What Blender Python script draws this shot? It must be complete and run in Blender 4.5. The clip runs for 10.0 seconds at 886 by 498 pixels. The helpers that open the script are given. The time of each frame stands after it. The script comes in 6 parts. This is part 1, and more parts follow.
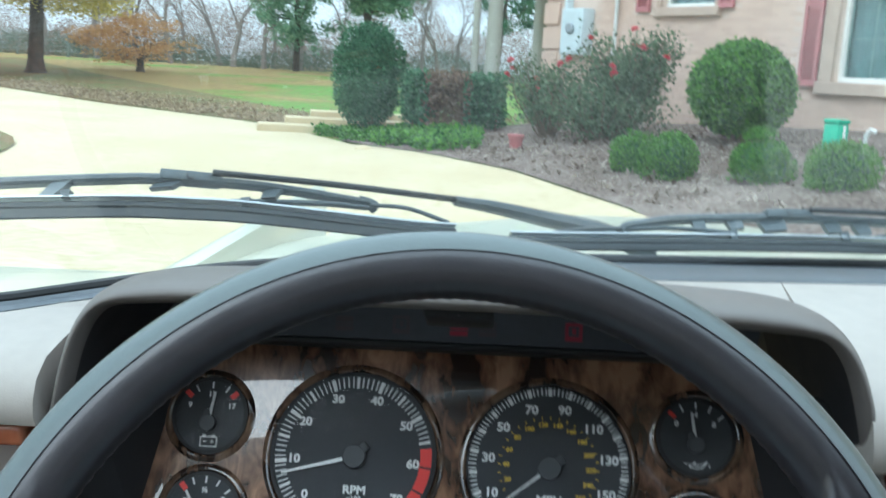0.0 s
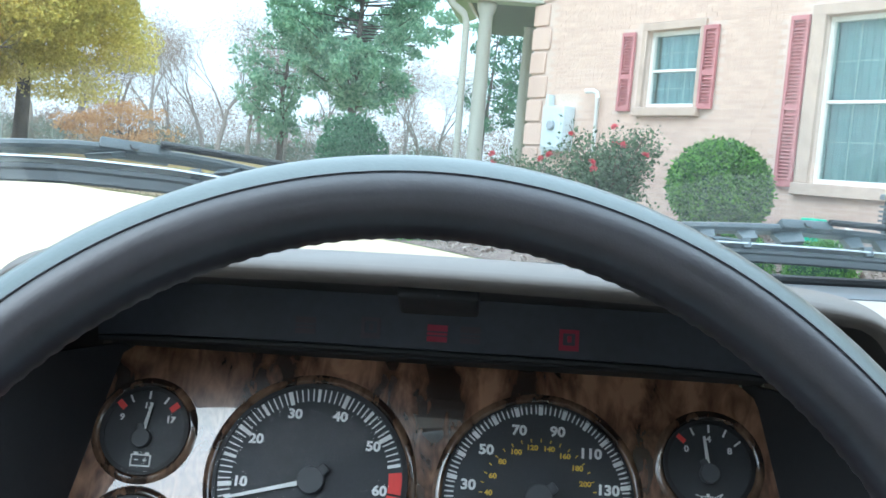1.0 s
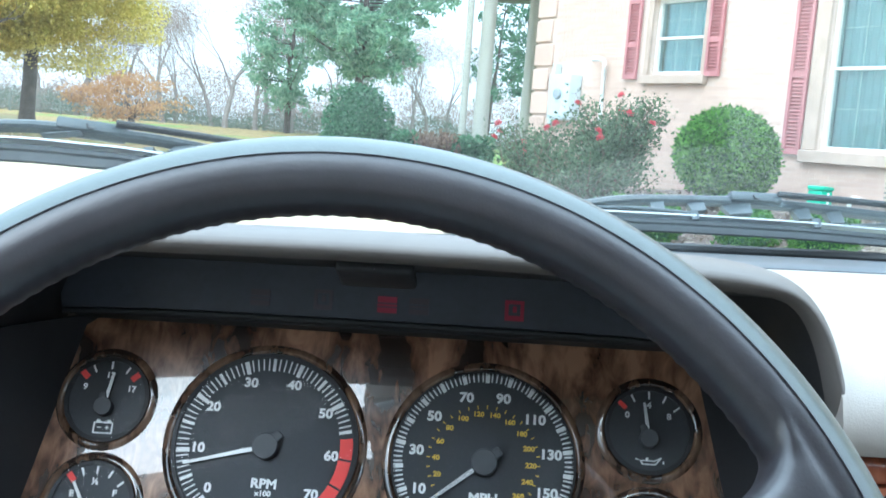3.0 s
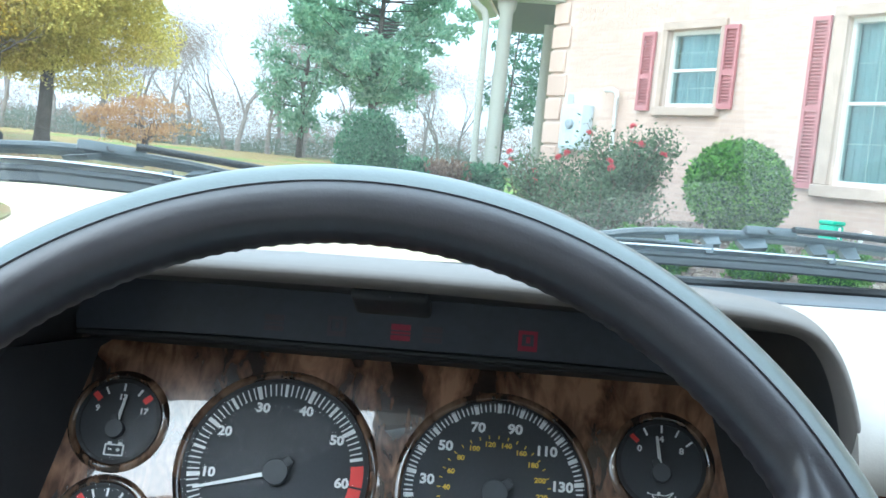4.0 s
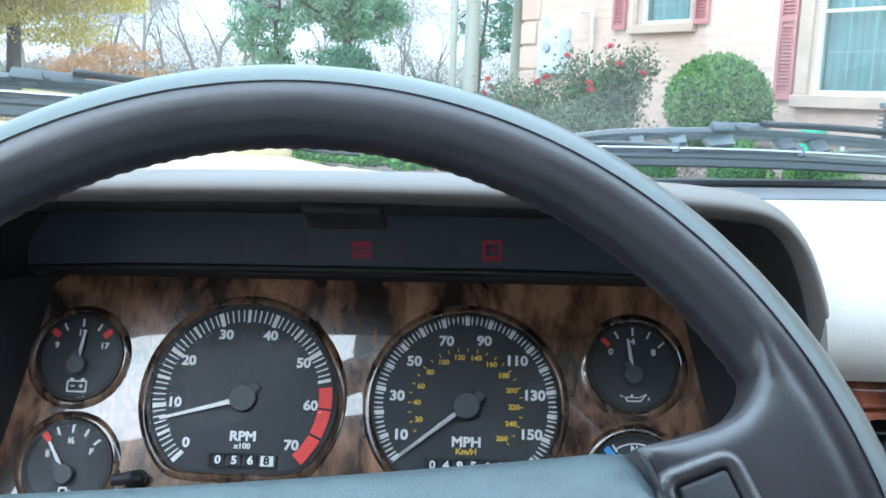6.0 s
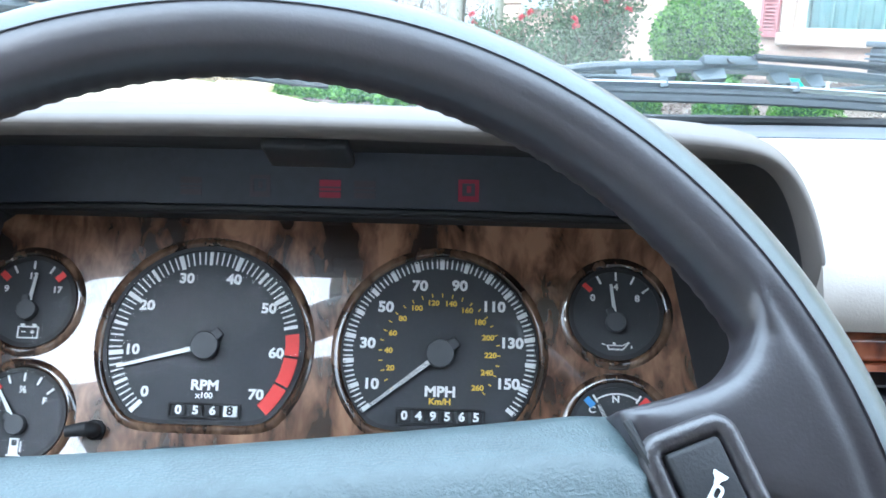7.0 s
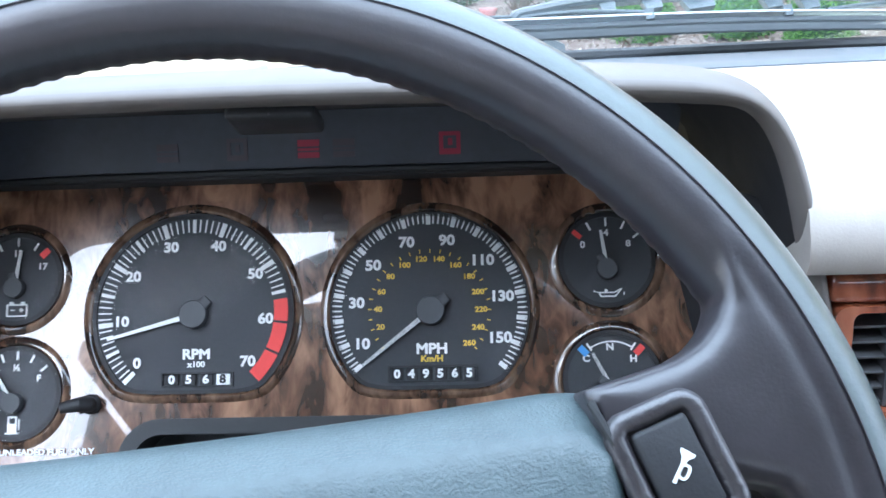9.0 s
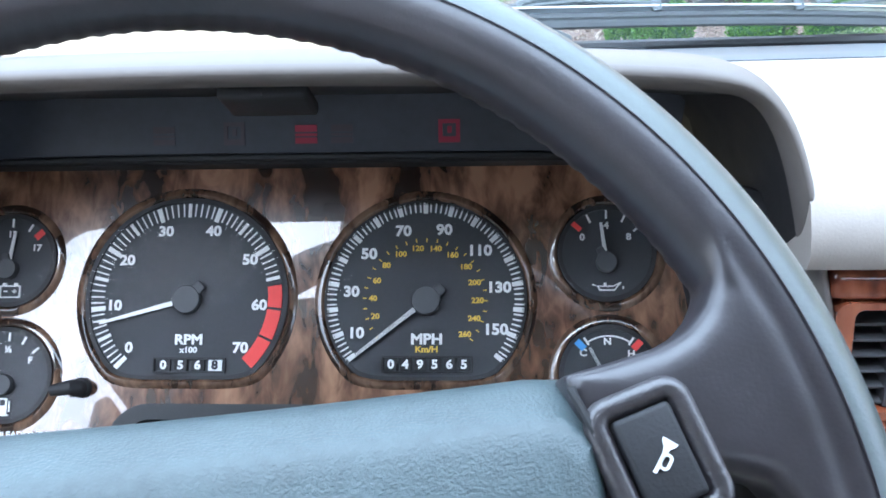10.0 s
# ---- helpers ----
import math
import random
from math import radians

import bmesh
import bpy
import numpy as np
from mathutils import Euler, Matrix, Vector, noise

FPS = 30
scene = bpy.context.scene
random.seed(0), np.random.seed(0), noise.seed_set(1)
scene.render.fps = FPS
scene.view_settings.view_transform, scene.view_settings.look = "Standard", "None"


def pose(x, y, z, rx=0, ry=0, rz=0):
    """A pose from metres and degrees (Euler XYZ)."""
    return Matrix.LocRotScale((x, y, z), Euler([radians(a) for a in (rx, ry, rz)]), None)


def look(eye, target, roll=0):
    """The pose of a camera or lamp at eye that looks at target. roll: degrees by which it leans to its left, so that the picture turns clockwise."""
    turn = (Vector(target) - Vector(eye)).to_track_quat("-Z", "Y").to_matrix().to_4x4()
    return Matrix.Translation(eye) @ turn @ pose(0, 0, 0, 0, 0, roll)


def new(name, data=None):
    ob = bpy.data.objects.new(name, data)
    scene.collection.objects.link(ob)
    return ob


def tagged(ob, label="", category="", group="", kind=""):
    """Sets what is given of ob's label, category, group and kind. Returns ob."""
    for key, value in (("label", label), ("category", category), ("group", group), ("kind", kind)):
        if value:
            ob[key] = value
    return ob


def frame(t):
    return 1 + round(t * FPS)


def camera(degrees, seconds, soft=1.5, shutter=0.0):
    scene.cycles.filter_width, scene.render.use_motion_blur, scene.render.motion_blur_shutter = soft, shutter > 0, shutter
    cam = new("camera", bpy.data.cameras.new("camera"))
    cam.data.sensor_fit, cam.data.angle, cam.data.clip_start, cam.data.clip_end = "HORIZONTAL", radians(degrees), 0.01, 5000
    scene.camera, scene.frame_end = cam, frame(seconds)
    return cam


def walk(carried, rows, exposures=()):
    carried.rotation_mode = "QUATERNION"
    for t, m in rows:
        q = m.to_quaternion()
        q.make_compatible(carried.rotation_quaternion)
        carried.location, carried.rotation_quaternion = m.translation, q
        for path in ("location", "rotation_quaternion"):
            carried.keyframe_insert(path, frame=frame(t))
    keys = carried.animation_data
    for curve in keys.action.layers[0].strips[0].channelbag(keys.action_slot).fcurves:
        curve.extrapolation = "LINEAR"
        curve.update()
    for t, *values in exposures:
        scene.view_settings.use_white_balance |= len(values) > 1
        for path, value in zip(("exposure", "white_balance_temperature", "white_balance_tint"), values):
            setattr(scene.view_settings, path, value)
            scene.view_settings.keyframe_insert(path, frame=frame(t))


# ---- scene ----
cam = camera(49.0, 10.0, 1.6, 0.3)
PATH = [
    (0, (0.0212, -0.6144, 1.1736), (-0.0893, 1.3515, 0.8227), 3.52),
    (0.1, (0.0157, -0.6051, 1.1707), (-0.1120, 1.3693, 0.8792), 5.02),
    (0.2, (0.0124, -0.5975, 1.1609), (-0.1279, 1.3890, 0.9797), 5.07),
    (0.3, (0.0141, -0.5882, 1.1498), (-0.1090, 1.4009, 0.9842), 5.38),
    (0.5, (0.0126, -0.5655, 1.1367), (-0.1252, 1.4269, 1.0303), 4.77),
    (0.7, (0.0171, -0.5499, 1.1152), (-0.0795, 1.4434, 0.9803), 5.50),
    (0.8, (0.0180, -0.5442, 1.1056), (-0.0626, 1.4476, 0.9436), 5.55),
    (1, (0.0216, -0.5420, 1.0996), (-0.0599, 1.4504, 0.9452), 5.06),
    (1.5, (0.0406, -0.5546, 1.0971), (-0.0193, 1.4348, 0.8997), 3.99),
    (2, (0.0568, -0.5536, 1.1006), (-0.0140, 1.4332, 0.8826), 4.02),
    (2.5, (0.0561, -0.5532, 1.1010), (-0.0484, 1.4292, 0.8575), 4.58),
    (3, (0.0584, -0.5580, 1.1066), (-0.0364, 1.4279, 0.8889), 4.70),
    (3.2, (0.0582, -0.5584, 1.1096), (-0.0569, 1.4294, 0.9220), 4.99),
    (4.3, (0.0544, -0.5594, 1.1070), (-0.0586, 1.4307, 0.9432), 5.97),
    (4.5, (0.0577, -0.5561, 1.1088), (-0.0380, 1.4325, 0.9185), 5.63),
    (5, (0.0825, -0.5650, 1.1126), (-0.1199, 1.4147, 0.9123), 0.59),
    (5.5, (0.0788, -0.5670, 1.0989), (-0.0916, 1.4176, 0.9196), 2.29),
    (6, (0.0709, -0.5438, 1.0945), (-0.0096, 1.4321, 0.7959), 2.55),
    (6.2, (0.0773, -0.5409, 1.0926), (-0.0462, 1.4309, 0.7817), 2.54),
    (7.3, (0.0712, -0.5054, 1.0897), (0.0511, 1.4435, 0.6411), 3.13),
    (7.5, (0.0657, -0.5087, 1.0851), (-0.0168, 1.4376, 0.6325), 4.29),
    (8, (0.0825, -0.5013, 1.0973), (0.1756, 1.4294, 0.5839), 3.57),
    (8.5, (0.0699, -0.5149, 1.1153), (0.1836, 1.4040, 0.5630), 0.52),
    (9, (0.0942, -0.4964, 1.1057), (0.0148, 1.4171, 0.5294), -0.55),
    (9.5, (0.1177, -0.5020, 1.1084), (-0.0337, 1.4118, 0.5478), -0.42),
    (10, (0.1035, -0.4902, 1.0975), (-0.0062, 1.4224, 0.5232), 0.42),
]
EXPOSURES = [(0.0, -0.1, 5500, 1), (0.6, -0.05, 5500, 1), (1.0, 0.35, 5400, 3), (2.5, 0.65, 5300, 3), (5.0, 0.5, 5400, 1), (5.6, 0.45, 5400, 2), (6.0, 0.58, 5300, 4), (7.5, 1.3, 5300, 9), (8.5, 1.05, 5300, 11), (10.0, 1.05, 5300, 12)]
walk(cam, [(t, look(eye, target, roll)) for t, eye, target, roll in PATH], EXPOSURES)

# ---- world and sun: a bright, thinly overcast autumn day ----
world = bpy.data.worlds.new("overcast_sky")
scene.world = world
world.use_nodes = True
wn, wl = world.node_tree.nodes, world.node_tree.links
wn.clear()
sky = wn.new("ShaderNodeTexSky")
sky.sky_type, sky.sun_disc = "NISHITA", False
sky.sun_elevation, sky.sun_rotation = radians(38), radians(200)
sky.air_density, sky.dust_density, sky.ozone_density = 1.0, 4.0, 1.0
# cloud: the overhead sky about three times as bright as the horizon
tc_ = wn.new("ShaderNodeTexCoord")
sep = wn.new("ShaderNodeSeparateXYZ")
wl.new(tc_.outputs["Generated"], sep.inputs[0])
climb = wn.new("ShaderNodeMapRange")
climb.inputs["From Min"].default_value, climb.inputs["From Max"].default_value = 0.0, 1.0
climb.inputs["To Min"].default_value, climb.inputs["To Max"].default_value = 1.0, 3.0
wl.new(sep.outputs["Z"], climb.inputs["Value"])
cloud = wn.new("ShaderNodeVectorMath")
cloud.operation = "SCALE"
cloud.inputs[0].default_value = (9.0, 9.7, 10.2)
wl.new(climb.outputs[0], cloud.inputs["Scale"])
haze = wn.new("ShaderNodeMixRGB")
haze.inputs[0].default_value = 0.85
wl.new(sky.outputs[0], haze.inputs[1])
wl.new(cloud.outputs[0], haze.inputs[2])
wbg = wn.new("ShaderNodeBackground")
wbg.inputs[1].default_value = 0.145
wl.new(haze.outputs[0], wbg.inputs[0])
wout = wn.new("ShaderNodeOutputWorld")
wl.new(wbg.outputs[0], wout.inputs[0])
sun = new("sun", bpy.data.lights.new("sun", "SUN"))
sun.data.energy, sun.data.angle, sun.data.color = 0.9, radians(40), (1.0, 0.96, 0.9)
sun.matrix_basis = look((0, 0, 0), (0.25, 0.75, -0.62))

# ---- frames of reference ----
H = 0.92                                   # height of the instrument panel's middle
CARM = Matrix.Translation((0, 0, H)) @ pose(0, 0, 0, 0, -1.6, 0) @ Matrix.Translation((0, 0, -H))
PM = Matrix.Translation((-0.0004, 0.0039, 0.9184)) @ pose(0, 0, 0, 0, 0, -0.33) @ pose(0, 0, 0, 0, -1.87, 0) @ pose(0, 0, 0, -26.22, 0, 0)   # instrument panel
WHEELM = Matrix.Translation((0, 0, H)) @ pose(0, 0, 0, 0, -1.6, 0) @ pose(0, 0, 0, -25, 0, 0)
wn_ = Vector((0.12, -1, 0.10)).normalized()
wx_ = Vector((0, 0, 1)).cross(wn_).normalized()
wz_ = wn_.cross(wx_)
wz_ = wz_ if wz_.z > 0 else -wz_
WM = WHEELM @ Matrix(((wx_.x, -wn_.x, wz_.x, 0.0184), (wx_.y, -wn_.y, wz_.y, -0.260), (wx_.z, -wn_.z, wz_.z, -0.1141), (0, 0, 0, 1)))


# ---- materials ----
def material(name, colour, rough=0.5, metal=0.0, vary=0.12, scale=20.0, bump=0.0, bump_scale=200.0, coat=0.0, spec=0.5, dark=None, island=0.0):
    """A surface with two scales of tone and a fine relief."""
    m = bpy.data.materials.new(name)
    m.use_nodes = True
    n, l = m.node_tree.nodes, m.node_tree.links
    b = n["Principled BSDF"]
    b.inputs["Roughness"].default_value, b.inputs["Metallic"].default_value = rough, metal
    b.inputs["Specular IOR Level"].default_value = spec
    b.inputs["Coat Weight"].default_value, b.inputs["Coat Roughness"].default_value = coat, 0.04
    tc = n.new("ShaderNodeTexCoord")
    n1, n2 = n.new("ShaderNodeTexNoise"), n.new("ShaderNodeTexNoise")
    n1.inputs["Scale"].default_value, n2.inputs["Scale"].default_value = scale, scale * 7.3
    n1.inputs["Detail"].default_value, n2.inputs["Detail"].default_value = 5, 3
    l.new(tc.outputs["Object"], n1.inputs["Vector"])
    l.new(tc.outputs["Object"], n2.inputs["Vector"])
    add = n.new("ShaderNodeMath")
    add.operation = "MULTIPLY_ADD"
    add.inputs[1].default_value = 0.6
    l.new(n1.outputs[0], add.inputs[0])
    sc = n.new("ShaderNodeMath")
    sc.operation = "MULTIPLY"
    sc.inputs[1].default_value = 0.4
    l.new(n2.outputs[0], sc.inputs[0])
    l.new(sc.outputs[0], add.inputs[2])
    last = add
    if island:
        geo = n.new("ShaderNodeNewGeometry")
        oi = n.new("ShaderNodeObjectInfo")
        s1 = n.new("ShaderNodeMath")
        s1.operation = "ADD"
        l.new(geo.outputs["Random Per Island"], s1.inputs[0])
        l.new(oi.outputs["Random"], s1.inputs[1])
        fr = n.new("ShaderNodeMath")
        fr.operation = "FRACT"
        l.new(s1.outputs[0], fr.inputs[0])
        mx = n.new("ShaderNodeMix")
        mx.inputs[0].default_value = island
        l.new(add.outputs[0], mx.inputs[2])
        l.new(fr.outputs[0], mx.inputs[3])
        last = mx
    ramp = n.new("ShaderNodeValToRGB")
    c = colour
    lo = dark or tuple(v * (1 - vary * 2) for v in c)
    hi = tuple(min(1, v * (1 + vary)) for v in c)
    ramp.color_ramp.elements[0].position, ramp.color_ramp.elements[0].color = (0.1 if island > 0.5 else 0.32), (*lo, 1)
    ramp.color_ramp.elements[1].position, ramp.color_ramp.elements[1].color = (0.9 if island > 0.5 else 0.68), (*hi, 1)
    l.new(last.outputs[0], ramp.inputs[0])
    l.new(ramp.outputs[0], b.inputs["Base Color"])
    # worn and duller spots
    wear = n.new("ShaderNodeMapRange")
    wear.inputs["From Min"].default_value, wear.inputs["From Max"].default_value = 0.3, 0.7
    wear.inputs["To Min"].default_value, wear.inputs["To Max"].default_value = rough * 0.92, min(1.0, rough * 1.1)
    l.new(n1.outputs[0], wear.inputs["Value"])
    l.new(wear.outputs[0], b.inputs["Roughness"])
    if bump:
        n3 = n.new("ShaderNodeTexNoise")
        n3.inputs["Scale"].default_value, n3.inputs["Detail"].default_value = bump_scale, 4
        l.new(tc.outputs["Object"], n3.inputs["Vector"])
        bp = n.new("ShaderNodeBump")
        bp.inputs["Strength"].default_value, bp.inputs["Distance"].default_value = bump, 1.0 / bump_scale
        l.new(n3.outputs[0], bp.inputs["Height"])
        l.new(bp.outputs[0], b.inputs["Normal"])
    return m


def burl(name, c0, c1, c2, scale=14.0, rough=0.25):
    """Lacquered walnut: swirling figure under a clear coat."""
    m = bpy.data.materials.new(name)
    m.use_nodes = True
    n, l = m.node_tree.nodes, m.node_tree.links
    b = n["Principled BSDF"]
    b.inputs["Roughness"].default_value = rough
    b.inputs["Coat Weight"].default_value, b.inputs["Coat Roughness"].default_value = 1.0, 0.02
    b.inputs["Coat IOR"].default_value = 1.7
    tc, mp = n.new("ShaderNodeTexCoord"), n.new("ShaderNodeMapping")
    mp.inputs["Scale"].default_value = (1.0, 1.0, 0.45)
    mp.inputs["Rotation"].default_value = (0, radians(24), 0)
    l.new(tc.outputs["Object"], mp.inputs["Vector"])
    n1 = n.new("ShaderNodeTexNoise")
    n1.inputs["Scale"].default_value, n1.inputs["Detail"].default_value, n1.inputs["Distortion"].default_value = scale, 6, 2.6
    l.new(mp.outputs[0], n1.inputs["Vector"])
    n2 = n.new("ShaderNodeTexNoise")
    n2.inputs["Scale"].default_value, n2.inputs["Detail"].default_value = scale * 6.5, 7
    n2.inputs["Distortion"].default_value = 1.8
    l.new(mp.outputs[0], n2.inputs["Vector"])
    mx = n.new("ShaderNodeMath")
    mx.operation = "MULTIPLY_ADD"
    mx.inputs[1].default_value = 0.36
    l.new(n2.outputs[0], mx.inputs[0])
    l.new(n1.outputs[0], mx.inputs[2])
    r = n.new("ShaderNodeValToRGB")
    e = r.color_ramp.elements
    e[0].position, e[0].color = 0.56, (*c0, 1)
    e[1].position, e[1].color = 0.84, (*c2, 1)
    k = e.new(0.68)
    k.color = (*c1, 1)
    l.new(mx.outputs[0], r.inputs[0])
    l.new(r.outputs[0], b.inputs["Base Color"])
    return m


def glass(name, rough=0.0, tint=(1, 1, 1), alpha_mix=0.9, dust=0.0):
    """Thin clear glass: mostly straight through, with a mirror gloss by Fresnel."""
    m = bpy.data.materials.new(name)
    m.use_nodes = True
    n, l = m.node_tree.nodes, m.node_tree.links
    n.remove(n["Principled BSDF"])
    t, g, fr, mx = n.new("ShaderNodeBsdfTransparent"), n.new("ShaderNodeBsdfGlossy"), n.new("ShaderNodeFresnel"), n.new("ShaderNodeMixShader")
    t.inputs[0].default_value = (*tint, 1)
    g.inputs["Roughness"].default_value = rough
    fr.inputs["IOR"].default_value = 1.4
    ml = n.new("ShaderNodeMath")
    ml.operation = "MULTIPLY"
    ml.inputs[1].default_value = alpha_mix
    l.new(fr.outputs[0], ml.inputs[0])
    l.new(ml.outputs[0], mx.inputs[0])
    l.new(t.outputs[0], mx.inputs[1])
    l.new(g.outputs[0], mx.inputs[2])
    last = mx
    if dust:
        # a thin film of dust that catches the daylight, thicker in soft smears
        tc, ns, mr = n.new("ShaderNodeTexCoord"), n.new("ShaderNodeTexNoise"), n.new("ShaderNodeMapRange")
        ns.inputs["Scale"].default_value, ns.inputs["Detail"].default_value = 3.0, 4
        l.new(tc.outputs["Object"], ns.inputs["Vector"])
        mr.inputs["From Min"].default_value, mr.inputs["From Max"].default_value = 0.3, 0.7
        mr.inputs["To Min"].default_value, mr.inputs["To Max"].default_value = dust * 0.7, dust * 1.3
        l.new(ns.outputs[0], mr.inputs["Value"])
        tl, veil = n.new("ShaderNodeBsdfTranslucent"), n.new("ShaderNodeMixShader")
        tl.inputs[0].default_value = (0.9, 0.92, 0.92, 1)
        l.new(mr.outputs[0], veil.inputs[0])
        l.new(mx.outputs[0], veil.inputs[1])
        l.new(tl.outputs[0], veil.inputs[2])
        last = veil
    l.new(last.outputs[0], n["Material Output"].inputs[0])
    return m


def glow(name, colour, strength):
    m = bpy.data.materials.new(name)
    m.use_nodes = True
    b = m.node_tree.nodes["Principled BSDF"]
    b.inputs["Base Color"].default_value = (*colour, 1)
    b.inputs["Emission Color"].default_value, b.inputs["Emission Strength"].default_value = (*colour, 1), strength
    return m


VENEER = burl("walnut_burl_veneer", (0.018, 0.009, 0.005), (0.145, 0.068, 0.038), (0.36, 0.190, 0.108), 14.0)
VENEER_RED = burl("reddish_walnut_veneer", (0.10, 0.024, 0.011), (0.25, 0.065, 0.028), (0.37, 0.12, 0.055), 9.0)
LEATHER = material("black_leather", (0.031, 0.027, 0.032), 0.37, bump=0.07, bump_scale=800, scale=30, vary=0.14, coat=0.12, spec=0.9)
WORN = material("creased_black_leather", (0.036, 0.031, 0.034), 0.34, bump=0.22, bump_scale=560, scale=40, vary=0.2, coat=0.2, spec=0.9)
# rim band and hub pad: sky sheen on dark leather, put into lighter colours
RIM_SHEEN = material("rim_sky_sheen", (0.062, 0.084, 0.082), 0.33, bump=0.08, bump_scale=700, scale=30, vary=0.08, spec=0.9)
PAD = material("pad_sky_sheen", (0.078, 0.107, 0.112), 0.36, bump=0.38, bump_scale=1000, scale=30, vary=0.12, spec=0.6)
CREAM = material("oatmeal_vinyl", (0.39, 0.35, 0.31), 0.55, bump=0.12, bump_scale=800, scale=12, vary=0.05)
HOODV = material("taupe_vinyl", (0.145, 0.128, 0.116), 0.55, bump=0.08, bump_scale=900, scale=12, vary=0.05)
BLACK = material("matt_black_plastic", (0.018, 0.018, 0.02), 0.6, bump=0.15, bump_scale=900, scale=40)
SMOKE = material("smoked_plastic", (0.040, 0.045, 0.058), 0.42, scale=25, vary=0.15)
DIAL = material("dial_face_black", (0.047, 0.049, 0.054), 0.7, scale=60, vary=0.08)
WHITE = material("dial_white_print", (0.82, 0.82, 0.8), 0.6, vary=0.02)
YELLOW = material("dial_yellow_print", (0.75, 0.5, 0.06), 0.6, vary=0.02)
RED = material("dial_red_print", (0.75, 0.06, 0.05), 0.6, vary=0.03)
BLUE = material("dial_blue_print", (0.1, 0.35, 0.75), 0.6, vary=0.03)
HUB = material("needle_hub_grey", (0.06, 0.063, 0.068), 0.55, vary=0.06)
BEZEL = burl("lacquered_rim", (0.02, 0.01, 0.006), (0.10, 0.055, 0.032), (0.19, 0.115, 0.07), 20.0)
BEZEL.node_tree.nodes["Principled BSDF"].inputs["Coat Roughness"].default_value = 0.06
BEZEL.node_tree.nodes["Principled BSDF"].inputs["Coat IOR"].default_value = 1.75
LENS = glass("gauge_lens", 0.03, alpha_mix=0.05)
WINDSCREEN = glass("windscreen_glass", 0.0, (0.97, 0.99, 0.985), 0.15, dust=0.005)
LAMP_RED = glow("warning_lamp_red", (0.24, 0.012, 0.035), 0.045)
LAMP_DIM = material("unlit_red_lens", (0.060, 0.044, 0.054), 0.5)
RUBBER = material("black_rubber", (0.02, 0.021, 0.022), 0.55, bump=0.1, bump_scale=500)
WIPER = material("satin_slate_metal", (0.055, 0.07, 0.076), 0.36, 0.0, scale=60, bump=0.1, bump_scale=600)
PAINT = material("cream_car_paint", (0.53, 0.53, 0.42), 0.35, coat=0.4, scale=4, vary=0.02)
HEADLINER = material("oatmeal_cloth", (0.36, 0.33, 0.29), 0.9, scale=30, bump=0.2)


# ---- builders ----
def thing(name, label, category, m=None, group="", kind=""):
    ob = tagged(new(name), label, category, group, kind)
    ob.empty_display_size = 0.02
    ob.matrix_basis = m or Matrix.Identity(4)
    return ob


def part(name, bm, mat, parent=None, label="", smooth=True, m=None):
    me = bpy.data.meshes.new(name)
    bm.normal_update()
    bm.to_mesh(me)
    bm.free()
    return mesh_part(name, me, mat, parent, label, smooth, m)


def mesh_part(name, me, mat, parent=None, label="", smooth=True, m=None):
    if not me.materials:
        for one in mat if isinstance(mat, (list, tuple)) else (mat,):
            me.materials.append(one)
        if smooth:
            me.polygons.foreach_set("use_smooth", [True] * len(me.polygons))
            me.set_sharp_from_angle(angle=radians(38))
    ob = tagged(new(name, me), label)
    ob.parent = parent
    if m is not None:
        ob.matrix_basis = m
    return ob


def add_box(bm, lo, hi, bevel=0.0, segs=2, m=None):
    """A box from corner to corner with rounded edges."""
    made = bmesh.ops.create_cube(bm, size=1.0)["verts"]
    size = [b - a for a, b in zip(lo, hi)]
    mid = [(a + b) / 2 for a, b in zip(lo, hi)]
    bmesh.ops.transform(bm, verts=made, matrix=Matrix.Translation(mid) @ Matrix.Diagonal((*size, 1)))
    if bevel:
        edges = list({e for v in made for e in v.link_edges})
        out = bmesh.ops.bevel(bm, geom=edges, offset=bevel, segments=segs, affect="EDGES", profile=0.5)
        made = list({v for f in out["faces"] for v in f.verts} | {v for v in made if v.is_valid})
    if m is not None:
        bmesh.ops.transform(bm, verts=made, matrix=m)
    return bm


def box(lo, hi, bevel=0.0, segs=2, m=None):
    return add_box(bmesh.new(), lo, hi, bevel, segs, m)


def add_rings(bm, rings, closed=True, caps=True):
    """Skins a row of rings of points, each with the same count."""
    rows = [[bm.verts.new(p) for p in ring] for ring in rings]
    k = len(rows[0])
    for a, b in zip(rows, rows[1:]):
        for i in range(k if closed else k - 1):
            j = (i + 1) % k
            bm.faces.new((a[i], a[j], b[j], b[i]))
    if caps and closed:
        bm.faces.new(rows[0][::-1])
        bm.faces.new(rows[-1])
    return bm


def fix(bm):
    bmesh.ops.recalc_face_normals(bm, faces=bm.faces[:])
    return bm


def add_tube(bm, points, radius, sides=10, flat=1.0, up=(0, 0, 1)):
    """A round bar along a line of points; radius may be a list; flat squeezes it along up."""
    pts = [Vector(p) for p in points]
    rings = []
    for i, p in enumerate(pts):
        d = (pts[min(i + 1, len(pts) - 1)] - pts[max(i - 1, 0)]).normalized()
        u = Vector(up) - d * d.dot(Vector(up))
        u = u.normalized() if u.length > 1e-4 else d.orthogonal().normalized()
        s = d.cross(u)
        r = radius[i] if isinstance(radius, (list, tuple)) else radius
        rings.append([p + (s * math.cos(a) + u * math.sin(a) * flat) * r for a in (2 * math.pi * k / sides for k in range(sides))])
    add_rings(bm, rings)
    return bm


